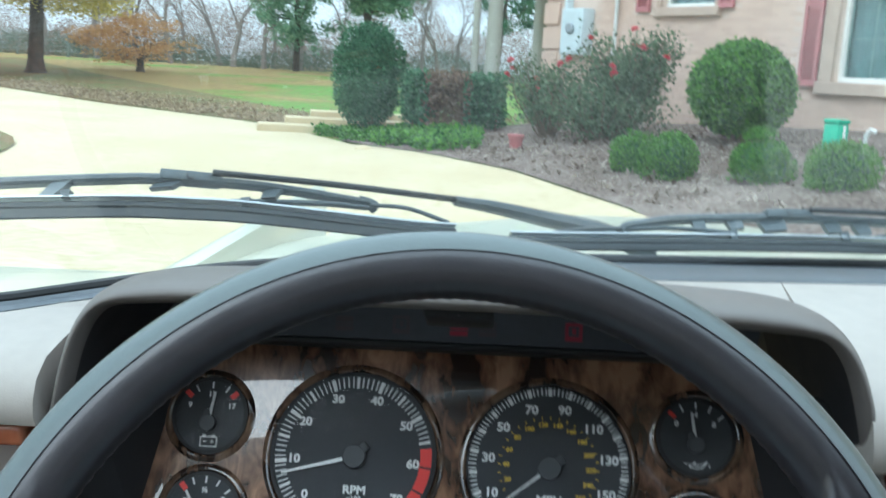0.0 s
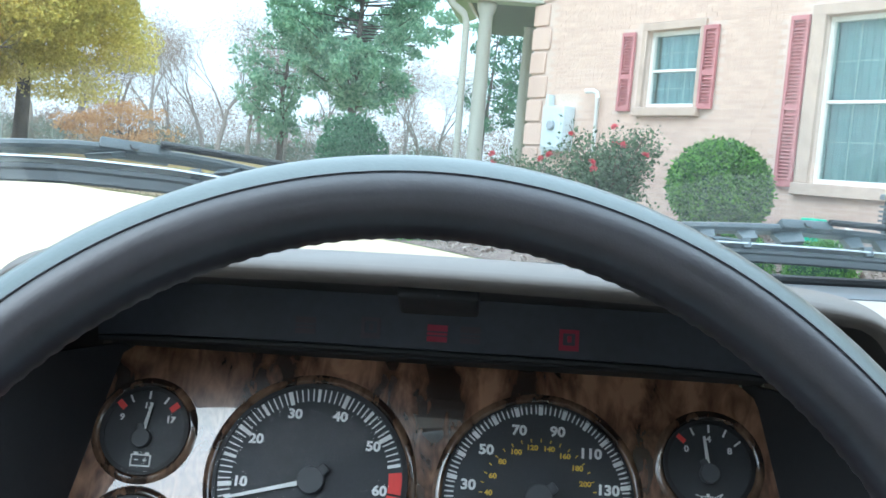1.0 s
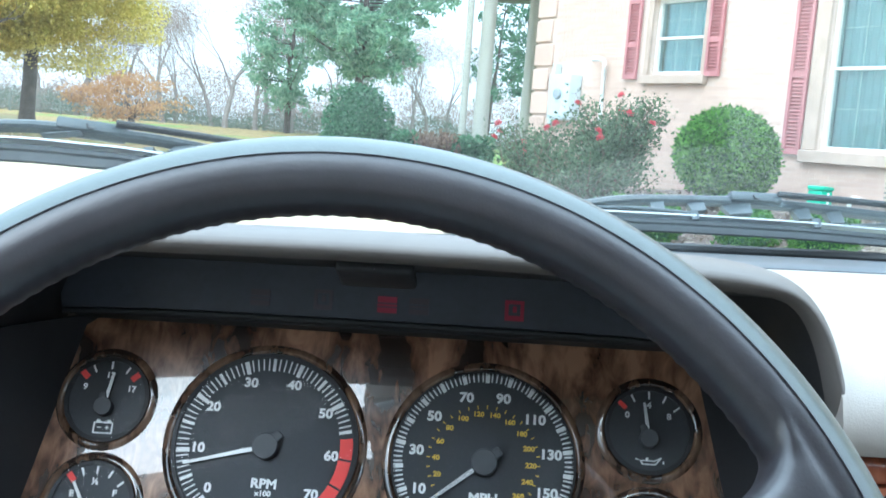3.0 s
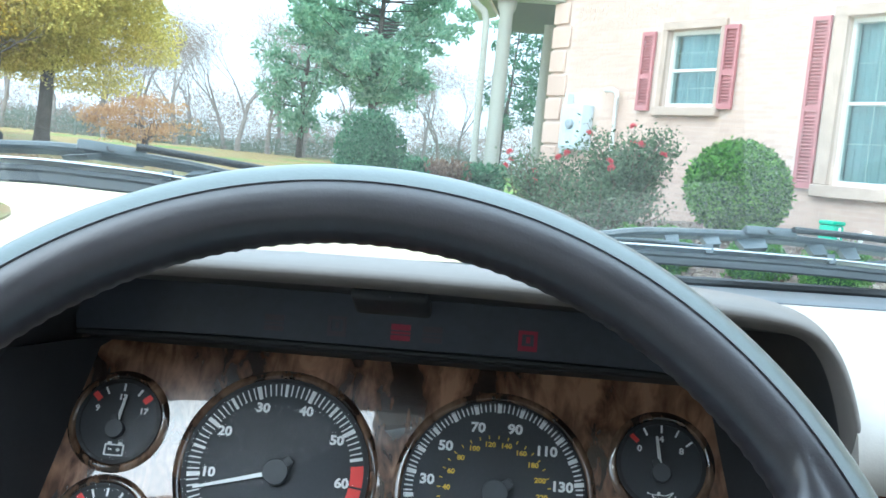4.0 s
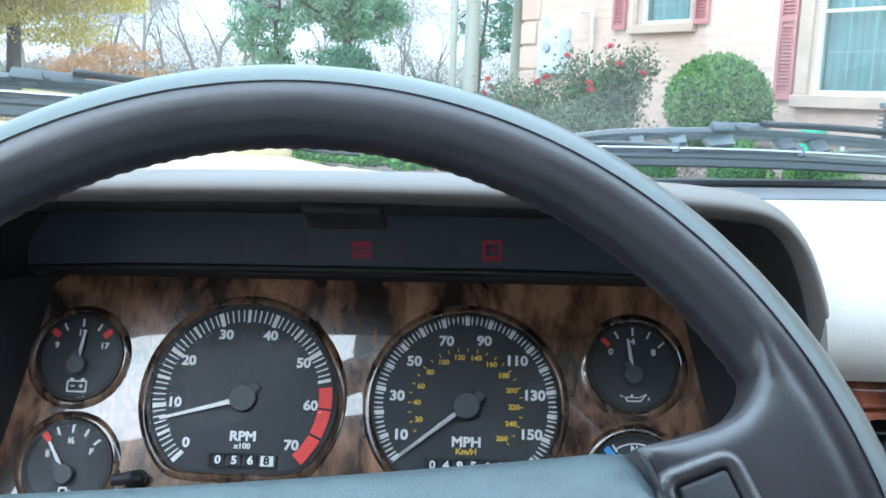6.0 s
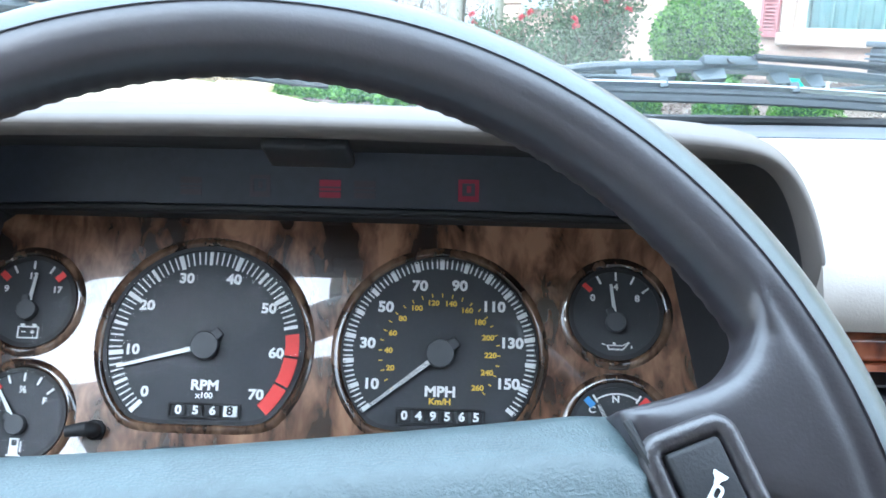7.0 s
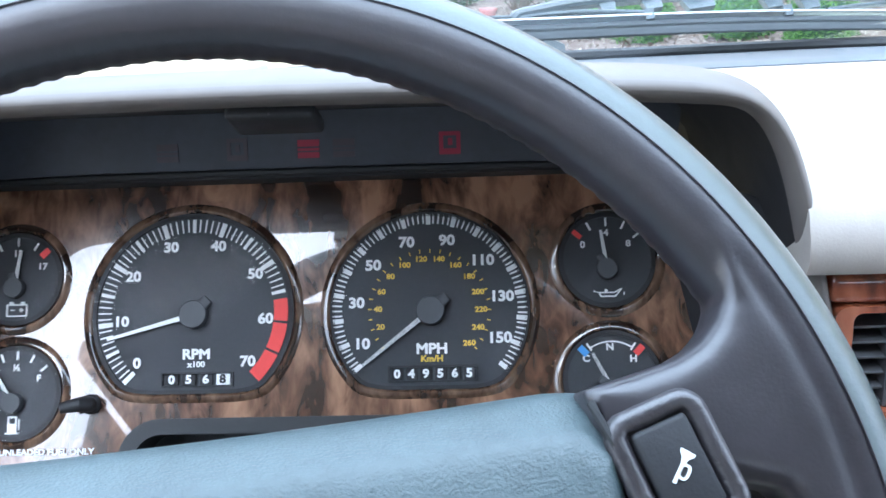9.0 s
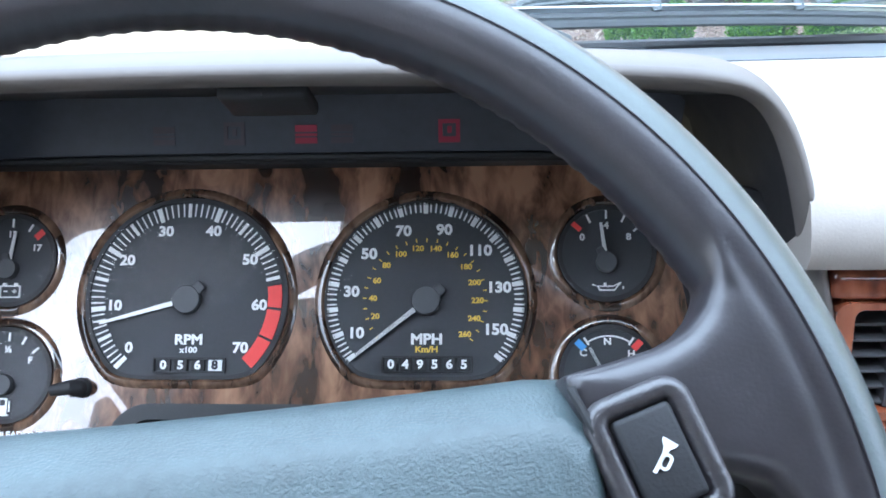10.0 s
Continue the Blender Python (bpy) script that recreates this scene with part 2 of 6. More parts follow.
def tube(points, radius, sides=10, flat=1.0, up=(0, 0, 1)):
    return fix(add_tube(bmesh.new(), points, radius, sides, flat, up))


def add_prism(bm, outline, y0, y1, bevel=0.0):
    """A plate with an outline in x and z, from depth y0 (nearer) to y1; its near edge rounded."""
    n = len(outline)
    cx, cz = sum(p[0] for p in outline) / n, sum(p[1] for p in outline) / n
    rings = [[(x, y1, z) for x, z in outline]]
    if bevel:
        rings.append([(x, y0 + bevel, z) for x, z in outline])
        shrink = lambda x, z: (x - bevel * (x - cx) / max(1e-6, math.hypot(x - cx, z - cz)), z - bevel * (z - cz) / max(1e-6, math.hypot(x - cx, z - cz)))
        rings.append([(q[0], y0, q[1]) for q in (shrink(x, z) for x, z in outline)])
    else:
        rings.append([(x, y0, z) for x, z in outline])
    add_rings(bm, rings)
    return bm


def prism(outline, y0, y1, bevel=0.0):
    return fix(add_prism(bmesh.new(), outline, y0, y1, bevel))


def rounded(x0, z0, x1, z1, r, n=5):
    pts = []
    for cx, cz, a0 in ((x1 - r, z1 - r, 0), (x0 + r, z1 - r, 90), (x0 + r, z0 + r, 180), (x1 - r, z0 + r, 270)):
        pts += [(cx + r * math.cos(radians(a0 + 90 * k / n)), cz + r * math.sin(radians(a0 + 90 * k / n))) for k in range(n + 1)]
    return pts


def circle(cx, cz, r, n=48, flat=None):
    """A circle; flat: the height under its middle at which it is cut off, with rounded corners."""
    pts = []
    for k in range(n):
        a = 2 * math.pi * k / n
        x, z = r * math.sin(a), r * math.cos(a)
        if flat is not None:
            soft = 0.12 * r
            low = -flat
            if z < low + soft:
                z = low + soft * math.exp((z - low - soft) / soft) * 1.0 if z > low - 3 * r else low
                z = max(z, low + soft * 0.12)
        pts.append((cx + x, cz + z))
    return pts


def ring_plate(outer, inner, y0, y1):
    """A flat frame between two outlines of the same count."""
    bm = bmesh.new()
    rows = [[bm.verts.new((x, y, z)) for x, z in o] for o, y in ((outer, y1), (outer, y0), (inner, y0), (inner, y1))]
    n = len(outer)
    for a, b in zip(rows, rows[1:] + rows[:1]):
        for i in range(n):
            bm.faces.new((a[i], a[(i + 1) % n], b[(i + 1) % n], b[i]))
    return fix(bm)


def embolden(me, by):
    """Push the outline of flat lettering outwards."""
    bm = bmesh.new()
    bm.from_mesh(me)
    bmesh.ops.remove_doubles(bm, verts=bm.verts[:], dist=1e-5)
    bm.normal_update()
    moves = []
    for v in bm.verts:
        sides = []
        for f in v.link_faces:
            if abs(f.normal.z) < 0.5 and not any(f.normal.dot(q) > 0.999 for q in sides):
                sides.append(f.normal.copy())
        if sides:
            d = sum(sides, Vector())
            if d.length > 1e-4:
                d.normalize()
                moves.append((v, d * (by / max(0.6, d.dot(sides[0])))))
    for v, d in moves:
        v.co += d
    bm.to_mesh(me)
    bm.free()


# Writing: one curve a string, turned into a mesh.
def letters(strings):
    made = {}
    for s in strings:
        cu = bpy.data.curves.new("writing", "FONT")
        cu.body, cu.size, cu.align_x, cu.align_y = s, 1.0, "CENTER", "CENTER"
        cu.offset, cu.extrude, cu.resolution_u = (0.0 if "M" in s else 0.040), 0.02, 3
        made[s] = new("writing", cu)
    deps = bpy.context.evaluated_depsgraph_get()
    out = {s: bpy.data.meshes.new_from_object(ob.evaluated_get(deps)) for s, ob in made.items()}
    for s in out:
        if "M" in s:
            embolden(out[s], 0.040)
    for ob in made.values():
        bpy.data.objects.remove(ob)
    return out


WORDS = ("0 10 20 30 40 50 60 70 90 110 130 150 80 100 120 140 160 180 200 220 240 260 RPM x100 MPH Km/H "
         "1 2 3 4 5 6 7 8 9 13 17 E F ½ N C H").split() + ["UNLEADED FUEL ONLY"]
TEXT = letters(WORDS)
printed = {}


def writing(s, x, z, size, mat, parent, y=-0.0009, name="numeral", turn=0.0):
    key = (s, mat.name)
    if key not in printed:
        me = TEXT[s].copy()
        me.materials.clear()
        me.materials.append(mat)
        printed[key] = me
    ob = new(name, printed[key])
    ob.parent = parent
    ob.matrix_basis = Matrix.Translation((x, y, z)) @ pose(0, 0, 0, 90, 0, 0) @ pose(0, 0, 0, 0, 0, turn) @ Matrix.Diagonal((size * 1.1, size, size * 0.4, 1))
    return ob


def add_mark(bm, r0, r1, w0, w1, deg, y=-0.0012):
    """One printed stroke between two radii, at an angle from the top."""
    a = radians(deg)
    s, c = math.sin(a), math.cos(a)
    q = []
    for r, w in ((r0, w0), (r1, w1)):
        q += [(r * s - w / 2 * c, r * c + w / 2 * s), (r * s + w / 2 * c, r * c - w / 2 * s)]
    pts = [q[0], q[1], q[3], q[2]]
    top = [bm.verts.new((x, y, z)) for x, z in pts]
    low = [bm.verts.new((x, y + 0.0006, z)) for x, z in pts]
    bm.faces.new(top)
    for i in range(4):
        bm.faces.new((top[i], top[(i + 1) % 4], low[(i + 1) % 4], low[i]))


def add_arc(bm, r0, r1, d0, d1, y=-0.0012, n=14):
    rows = [[bm.verts.new((r * math.sin(radians(d)), yy, r * math.cos(radians(d)))) for r, yy in ((r0, y + 0.0006), (r0, y), (r1, y), (r1, y + 0.0006))] for d in (d0 + (d1 - d0) * k / n for k in range(n + 1))]
    for a, b in zip(rows, rows[1:]):
        for i in range(3):
            bm.faces.new((a[i], a[i + 1], b[i + 1], b[i]))
    bm.faces.new(rows[0][::-1])
    bm.faces.new(rows[-1])


def gauge(name, label, x, z, r, flat, needle, hub_at, hub_r, needle_len, tail=38.0):
    """Case, bezel, face, needle, hub and lens of one dial, its face 6 mm behind the veneer."""
    ob = thing(name, label, "gauge", PM @ Matrix.Translation((x, 0.0, z)), "dials")
    n = 64
    bz = bmesh.new()
    rings = [[(x, yy, z_) for x, z_ in circle(0, 0, r + dr, n, flat and flat + dr)] for dr, yy in ((0.0036, 0.0003), (0.0028, -0.0005), (0.0018, -0.0013), (0.0008, -0.0018), (-0.0004, -0.0020), (-0.0013, -0.0014), (-0.0021, -0.0002), (-0.0024, 0.003))]
    add_rings(bz, rings, caps=False)
    part("bezel", fix(bz), BEZEL, ob, "rolled glossy lacquered edge")
    lip = circle(0, 0, r - 0.0046, n, flat and flat - 0.0038)
    part("inner_ring", ring_plate(circle(0, 0, r - 0.0021, n, flat and flat - 0.0017), lip, -0.0012, 0.004), BLACK, ob)
    part("dial_face", prism(circle(0, 0, r - 0.0021, n, flat and flat - 0.0017), 0.0, 0.003), DIAL, ob)
    hx, hz = hub_at
    bm = bmesh.new()
    add_mark(bm, hub_r * 0.7, needle_len, 0.0026 * (hub_r / 0.0078) ** 0.4, 0.0015, needle, -0.0030)
    part("needle", fix(bm), WHITE, ob, "white needle", m=Matrix.Translation((hx, 0, hz)))
    hb = bmesh.new()
    rings = [[(rr * math.sin(2 * math.pi * k / 28), yy, rr * math.cos(2 * math.pi * k / 28)) for k in range(28)] for rr, yy in ((hub_r, -0.0005), (hub_r, -0.0042), (hub_r * 0.94, -0.0048))]
    add_rings(hb, rings)
    add_box(hb, (-hub_r * 0.40, -0.0044, 0), (hub_r * 0.40, -0.0018, hub_r * 1.55), 0.0012, 2, pose(0, 0, 0, 0, needle + 180 - tail, 0))
    part("needle_hub", fix(hb), HUB, ob, m=Matrix.Translation((hx, 0, hz)))
    return ob


def lens(ob, r, flat):
    g = part("lens", prism(circle(0, 0, r - 0.0023, 48, flat and flat - 0.0019), -0.0030, -0.0022), LENS, ob, "clear lens")
    g.visible_shadow = False


def tachometer():
    r = 0.0588
    ob = gauge("tachometer", "round black rev counter with white figures and red arc", -0.0655, 0.0006, r, 0.0465, -105, (0.0010, -0.0006), 0.0078, 0.0500, 30)
    bm = bmesh.new()
    for v in range(0, 56):
        d = -135 + v * 270 / 70
        w, r0 = (0.0024, 0.0452) if v % 10 == 0 else (0.0017, 0.0455) if v % 5 == 0 else (0.0007, 0.0460)
        add_mark(bm, r0, 0.0532, w, w * 1.15, d)
    part("scale_marks", fix(bm), WHITE, ob)
    for a, b in ((56.2, 59.8), (60.2, 64.8), (65.2, 70.0)):
        bm = bmesh.new()
        add_arc(bm, 0.0458, 0.0535, -135 + a * 270 / 70, -135 + b * 270 / 70)
        part("red_arc", fix(bm), RED, ob, "red band")
    for v in range(0, 80, 10):
        d = radians(-135 + v * 270 / 70)
        out = 0.0438 if v in (0, 70) else 0.0408
        writing(str(v), out * math.sin(d) + 0.0004, 0.0390 * math.cos(d) + 0.0006, 0.0078, WHITE, ob)
    writing("RPM", 0.0026, -0.0226, 0.0076, WHITE, ob, name="caption")
    writing("x100", 0.0027, -0.0281, 0.0044, WHITE, ob, name="caption")
    counter(ob, -0.0165, 0.0235, -0.0322, -0.0405, "0568")
    lens(ob, r, 0.0465)


def counter(ob, x0, x1, z1, z0, digits):
    part("counter_window", ring_plate(rounded(x0, z0, x1, z1, 0.0008), rounded(x0 + 0.0008, z0 + 0.0008, x1 - 0.0008, z1 - 0.0008, 0.0005), -0.0016, 0.0), BLACK, ob)
    step = (x1 - x0 - 0.002) / len(digits)
    for k, c in enumerate(digits):
        lo = x0 + 0.001 + step * k
        last = len(digits) == 4 and k == 3
        wheel_ = part("counter_wheel", box((lo + step * 0.12, -0.0011, z0 + 0.0012), (lo + step * 0.92, -0.0002, z1 - 0.0012), 0.0002, 1), WHITE if last else BLACK, ob)
        writing(c, lo + step * 0.5, (z0 + z1) / 2, 0.0064, BLACK if last else WHITE, wheel_, y=-0.0013, name="digit")


def speedometer():
    r = 0.057
    ob = gauge("speedometer", "round black speed dial with white and yellow figures", 0.0662, -0.0004, r, 0.0455, -128, (0.0006, -0.0004), 0.0078, 0.0500, 0)
    bm, ym = bmesh.new(), bmesh.new()
    for v in range(0, 161, 2):
        d = (v - 80) * 1.6
        w, r0 = (0.0024, 0.0476) if v % 10 == 0 else (0.0008, 0.0482)
        add_mark(bm, r0, 0.0535, w, w * 1.15, d)
    part("scale_marks", fix(bm), WHITE, ob)
    for k in range(0, 261, 10):
        add_mark(ym, 0.0318, 0.0338, 0.0006, 0.0006, (k / 1.609 - 80) * 1.6)
    part("inner_scale_marks", fix(ym), YELLOW, ob, "yellow marks")
    for v in range(10, 160, 20):
        d = radians((v - 80) * 1.6)
        writing(str(v), 0.0406 * math.sin(d - 0.025), 0.0412 * math.cos(d - 0.025) - 0.0016, 0.0080, WHITE, ob)
    for k in range(20, 261, 20):
        d = radians((k / 1.609 - 80) * 1.6)
        writing(str(k), 0.0283 * math.sin(d), 0.0285 * math.cos(d), 0.0041, YELLOW, ob)
    writing("MPH", 0.001, -0.0213, 0.0078, WHITE, ob, name="caption")
    writing("Km/H", 0.001, -0.0266, 0.0046, YELLOW, ob, name="caption")
    counter(ob, -0.023, 0.026, -0.0302, -0.0392, "049565")
    lens(ob, r, 0.0455)


def small_gauge(name, label, x, z, needle, marks, words, icon):
    r = 0.0284
    ob = gauge(name, label, x, z, r, None, needle, (-0.0004, -0.0052), 0.0056, 0.0215, 200)
    for d in marks:
        bm = bmesh.new()
        add_mark(bm, 0.0186, 0.0233, 0.0011, 0.0011, d)
        part("scale_mark", fix(bm), WHITE, ob)
    for s, d, rr in words:
        writing(s, rr * math.sin(radians(d)), rr * math.cos(radians(d)) - 0.001, 0.0050, WHITE, ob)
    icon(ob)
    lens(ob, r, None)
    return ob


def red_mark(ob, d, mat=RED, r0=0.0185, r1=0.0243, w=0.0036):
    bm = bmesh.new()
    add_mark(bm, r0, r1, w, w, d, -0.0013)
    part("coloured_mark", fix(bm), mat, ob)


def battery_icon(ob):
    bm = ring_plate(rounded(-0.006, -0.0195, 0.006, -0.0125, 0.0004, 1), rounded(-0.0053, -0.0188, 0.0053, -0.0132, 0.0003, 1), -0.0013, -0.0002)
    for x0, x1, z0, z1 in ((-0.0044, -0.0022, -0.0125, -0.0112), (0.0022, 0.0044, -0.0125, -0.0112), (-0.0036, -0.0014, -0.0161, -0.0155), (0.0014, 0.0036, -0.0161, -0.0155), (0.0022, 0.0028, -0.0169, -0.0147)):
        add_box(bm, (x0, -0.0013, z0), (x1, -0.0002, z1))
    part("battery_symbol", bm, WHITE, ob, m=Matrix.Translation((0.0010, 0, -0.0018)))
    for d in (-48, 48):
        red_mark(ob, d)


def fuel_icon(ob):
    bm = ring_plate(rounded(-0.003, -0.0215, 0.002, -0.0125, 0.0004, 1), rounded(-0.0022, -0.0165, 0.0012, -0.0133, 0.0003, 1), -0.0013, -0.0002)
    add_box(bm, (-0.0042, -0.0013, -0.0222), (0.0032, -0.0002, -0.0213))
    add_box(bm, (0.0030, -0.0013, -0.0200), (0.0037, -0.0002, -0.0140))
    part("fuel_pump_symbol", bm, WHITE, ob)
    red_mark(ob, -42, RED)


def oil_icon(ob):
    out = [(-0.0055, -0.0135), (-0.0042, -0.0160), (0.0038, -0.0160), (0.0075, -0.0118), (0.0068, -0.0113), (0.0030, -0.0133), (-0.0005, -0.0133), (-0.0005, -0.0118), (-0.0020, -0.0118), (-0.0020, -0.0133), (-0.0058, -0.0133), (-0.0078, -0.0122), (-0.0083, -0.0130)]
    bm = prism(out, -0.0013, -0.0002)
    add_box(bm, (0.0080, -0.0013, -0.0150), (0.0087, -0.0002, -0.0135))
    hollow = [(-0.0046, -0.0139), (-0.0037, -0.0153), (0.0034, -0.0153), (0.0056, -0.0128), (0.0030, -0.0140), (-0.0040, -0.0140)]
    part("oil_can_body", prism(hollow, -0.0016, -0.0013), DIAL, ob, m=Matrix.Translation((0, 0, -0.0045)))
    part("oil_can_symbol", bm, WHITE, ob, m=Matrix.Translation((0, 0, -0.0045)))
    red_mark(ob, -48, RED, w=0.0026)


def temp_icon(ob):
    bm = bmesh.new()
    add_arc(bm, 0.0198, 0.0206, -34, 34)
    part("range_arc", fix(bm), WHITE, ob)
    red_mark(ob, -44, BLUE)
    red_mark(ob, 44, RED)


tachometer()
speedometer()
small_gauge("voltmeter", "small black battery dial with red marks", -0.1668, 0.0226, 8, (-30, 0, 30), (("9", -62, 0.0165), ("13", 0, 0.0155), ("17", 62, 0.0165)), battery_icon)
small_gauge("fuel_gauge", "small black fuel dial with white needle", -0.1645, -0.0413, -32, (-22, 2, 26, 50), (("E", -60, 0.0145), ("½", 2, 0.0150), ("F", 56, 0.0160)), fuel_icon)
small_gauge("oil_gauge", "small black oil pressure dial with white needle", 0.1638, 0.0249, -7, (-27, 0, 26, 51), (("0", -54, 0.0160), ("4", 0, 0.0158), ("8", 51, 0.0152)), oil_icon)
small_gauge("temperature_gauge", "small black coolant dial with blue and red marks", 0.1638, -0.0399, -27, (-34, 34), (("C", -48, 0.0182), ("N", -2, 0.0182), ("H", 45, 0.0165)), temp_icon)


# ---- instrument panel ----
def fascia():
    """Veneered board with six round openings."""
    ob = thing("instrument_fascia", "glossy walnut burl instrument panel with dial cutouts", "dashboard panel", PM)
    bm = bmesh.new()
    outline = [(-0.182, 0.0738), (0.182, 0.0738), (0.191, 0.066), (0.198, 0.048), (0.203, 0.015), (0.211, -0.03), (0.220, -0.085), (-0.222, -0.085), (-0.213, -0.03), (-0.206, 0.015), (-0.201, 0.048), (-0.192, 0.066)]
    holes = [circle(-0.0655, 0.0006, 0.0580, 48, 0.0458), circle(0.0662, -0.0004, 0.0562, 48, 0.0448)] + [circle(x, z, 0.0278, 36) for x, z in ((-0.1668, 0.0226), (-0.1645, -0.0413), (0.1638, 0.0249), (0.1638, -0.0399))]
    dense = []
    for (x0, z0), (x1, z1) in zip(outline, outline[1:] + outline[:1]):
        k = max(1, int(math.hypot(x1 - x0, z1 - z0) / 0.02))
        dense += [(x0 + (x1 - x0) * i / k, z0 + (z1 - z0) * i / k) for i in range(k)]
    loops = []
    for pts in [dense] + holes:
        vs = [bm.verts.new((x, 0, z)) for x, z in pts]
        loops.append([bm.edges.new((vs[i], vs[(i + 1) % len(vs)])) for i in range(len(vs))])
    bmesh.ops.triangle_fill(bm, edges=[e for lp in loops for e in lp], use_beauty=True)
    bmesh.ops.recalc_face_normals(bm, faces=bm.faces[:])
    if sum(f.normal.y for f in bm.faces) > 0:
        bmesh.ops.reverse_faces(bm, faces=bm.faces[:])
    ext = bmesh.ops.extrude_face_region(bm, geom=bm.faces[:])
    bmesh.ops.translate(bm, verts=[g for g in ext["geom"] if isinstance(g, bmesh.types.BMVert)], vec=(0, 0.004, 0))
    part("veneer_board", fix(bm), VENEER, ob, smooth=False)
    # trip knob in its socket
    part("knob_socket", prism(circle(-0.121, -0.0480, 0.0055, 24), -0.0035, 0.002, 0.001), BLACK, ob)
    knob = tube([(-0.121, -0.003, -0.0480), (-0.121, -0.009, -0.0480), (-0.1225, -0.011, -0.04805), (-0.133, -0.012, -0.0500)], [0.0044, 0.0044, 0.0040, 0.0030], 12)
    part("trip_knob", knob, BLACK, ob, "black reset knob")
    writing("UNLEADED FUEL ONLY", -0.145, -0.0735, 0.0046, WHITE, ob, y=-0.001, name="fuel_notice")
    return ob


fascia()


def car_thing(name, label, category, group="", kind=""):
    return thing(name, label, category, CARM, group, kind)


def binnacle():
    ob = car_thing("instrument_binnacle", "padded taupe vinyl hood round the black dial recess", "dashboard hood")
    # padded arch: the lip runs up one side, over the top and down the other
    def arch(y, inset):
        half = [(-0.254, 0.89), (-0.2425, 0.945), (-0.2350, 0.975), (-0.2290, 1.003), (-0.2205, 1.028), (-0.2070, 1.0455), (-0.188, 1.0520), (-0.15, 1.0545), (-0.11, 1.0555), (-0.055, 1.0565)]
        line_ = half + [(0.0, 1.057)] + [(-x, z) for x, z in reversed(half)]
        out = []
        for i, (x, z) in enumerate(line_):
            (xa, za), (xb, zb) = line_[max(0, i - 1)], line_[min(len(line_) - 1, i + 1)]
            L = math.hypot(xb - xa, zb - za)
            deep = inset * (0.58 if abs(x) > 0.195 else 0.85) if inset > 0.005 and y < -0.08 else inset
            out.append((0.0065 + x + (zb - za) / L * deep, y, z - (xb - xa) / L * deep))
        return out
    bm = bmesh.new()
    prof = [(-0.0845, 0.0142), (-0.0890, 0.0136), (-0.0950, 0.0110), (-0.099, 0.0060), (-0.097, 0.0015), (-0.088, -0.0020), (-0.065, -0.0030), (-0.01, 0.004), (0.035, 0.016), (0.065, 0.034)]
    rows = [arch(y, inset) for y, inset in prof]
    vs = [[bm.verts.new(p) for p in r] for r in rows]
    for a, b in zip(vs, vs[1:]):
        for i in range(len(a) - 1):
            bm.faces.new((a[i], a[i + 1], b[i + 1], b[i]))
    hood = part("hood_pad", fix(bm), HOODV, ob)
    sub = hood.modifiers.new("round", "SUBSURF")
    sub.levels = sub.render_levels = 2
    # black reveal between lip and veneer
    bm = bmesh.new()
    inner = arch(-0.0850, 0.0136)
    c, s = math.cos(radians(25)), math.sin(radians(25))
    back = []
    for x, y, z in inner:
        px, pz = x * 0.95, min(0.117, (z - H) * 0.97)
        back.append((px, 0.012 * c + pz * s, H - 0.012 * s + pz * c))
    a = [bm.verts.new(p) for p in inner]
    b = [bm.verts.new(p) for p in back]
    for i in range(len(a) - 1):
        bm.faces.new((a[i], a[i + 1], b[i + 1], b[i]))
    part("recess_lining", fix(bm), BLACK, ob, "matt black lining")
    # side cheeks that close the recess beside the veneer
    for sx in (-1, 1):
        bm = bmesh.new()
        q = [(sx * 0.236 + 0.006, -0.062, 0.86), (sx * 0.226 + 0.006, -0.062, 0.99), (sx * 0.186, 0.045, 0.985), (sx * 0.206, 0.0, 0.82)]
        add_rings(bm, [[Vector(p) for p in q], [Vector(p) + Vector((sx * 0.004, 0, 0)) for p in q]])
        part("recess_cheek", fix(bm), BLACK, ob)
    return ob


binnacle()


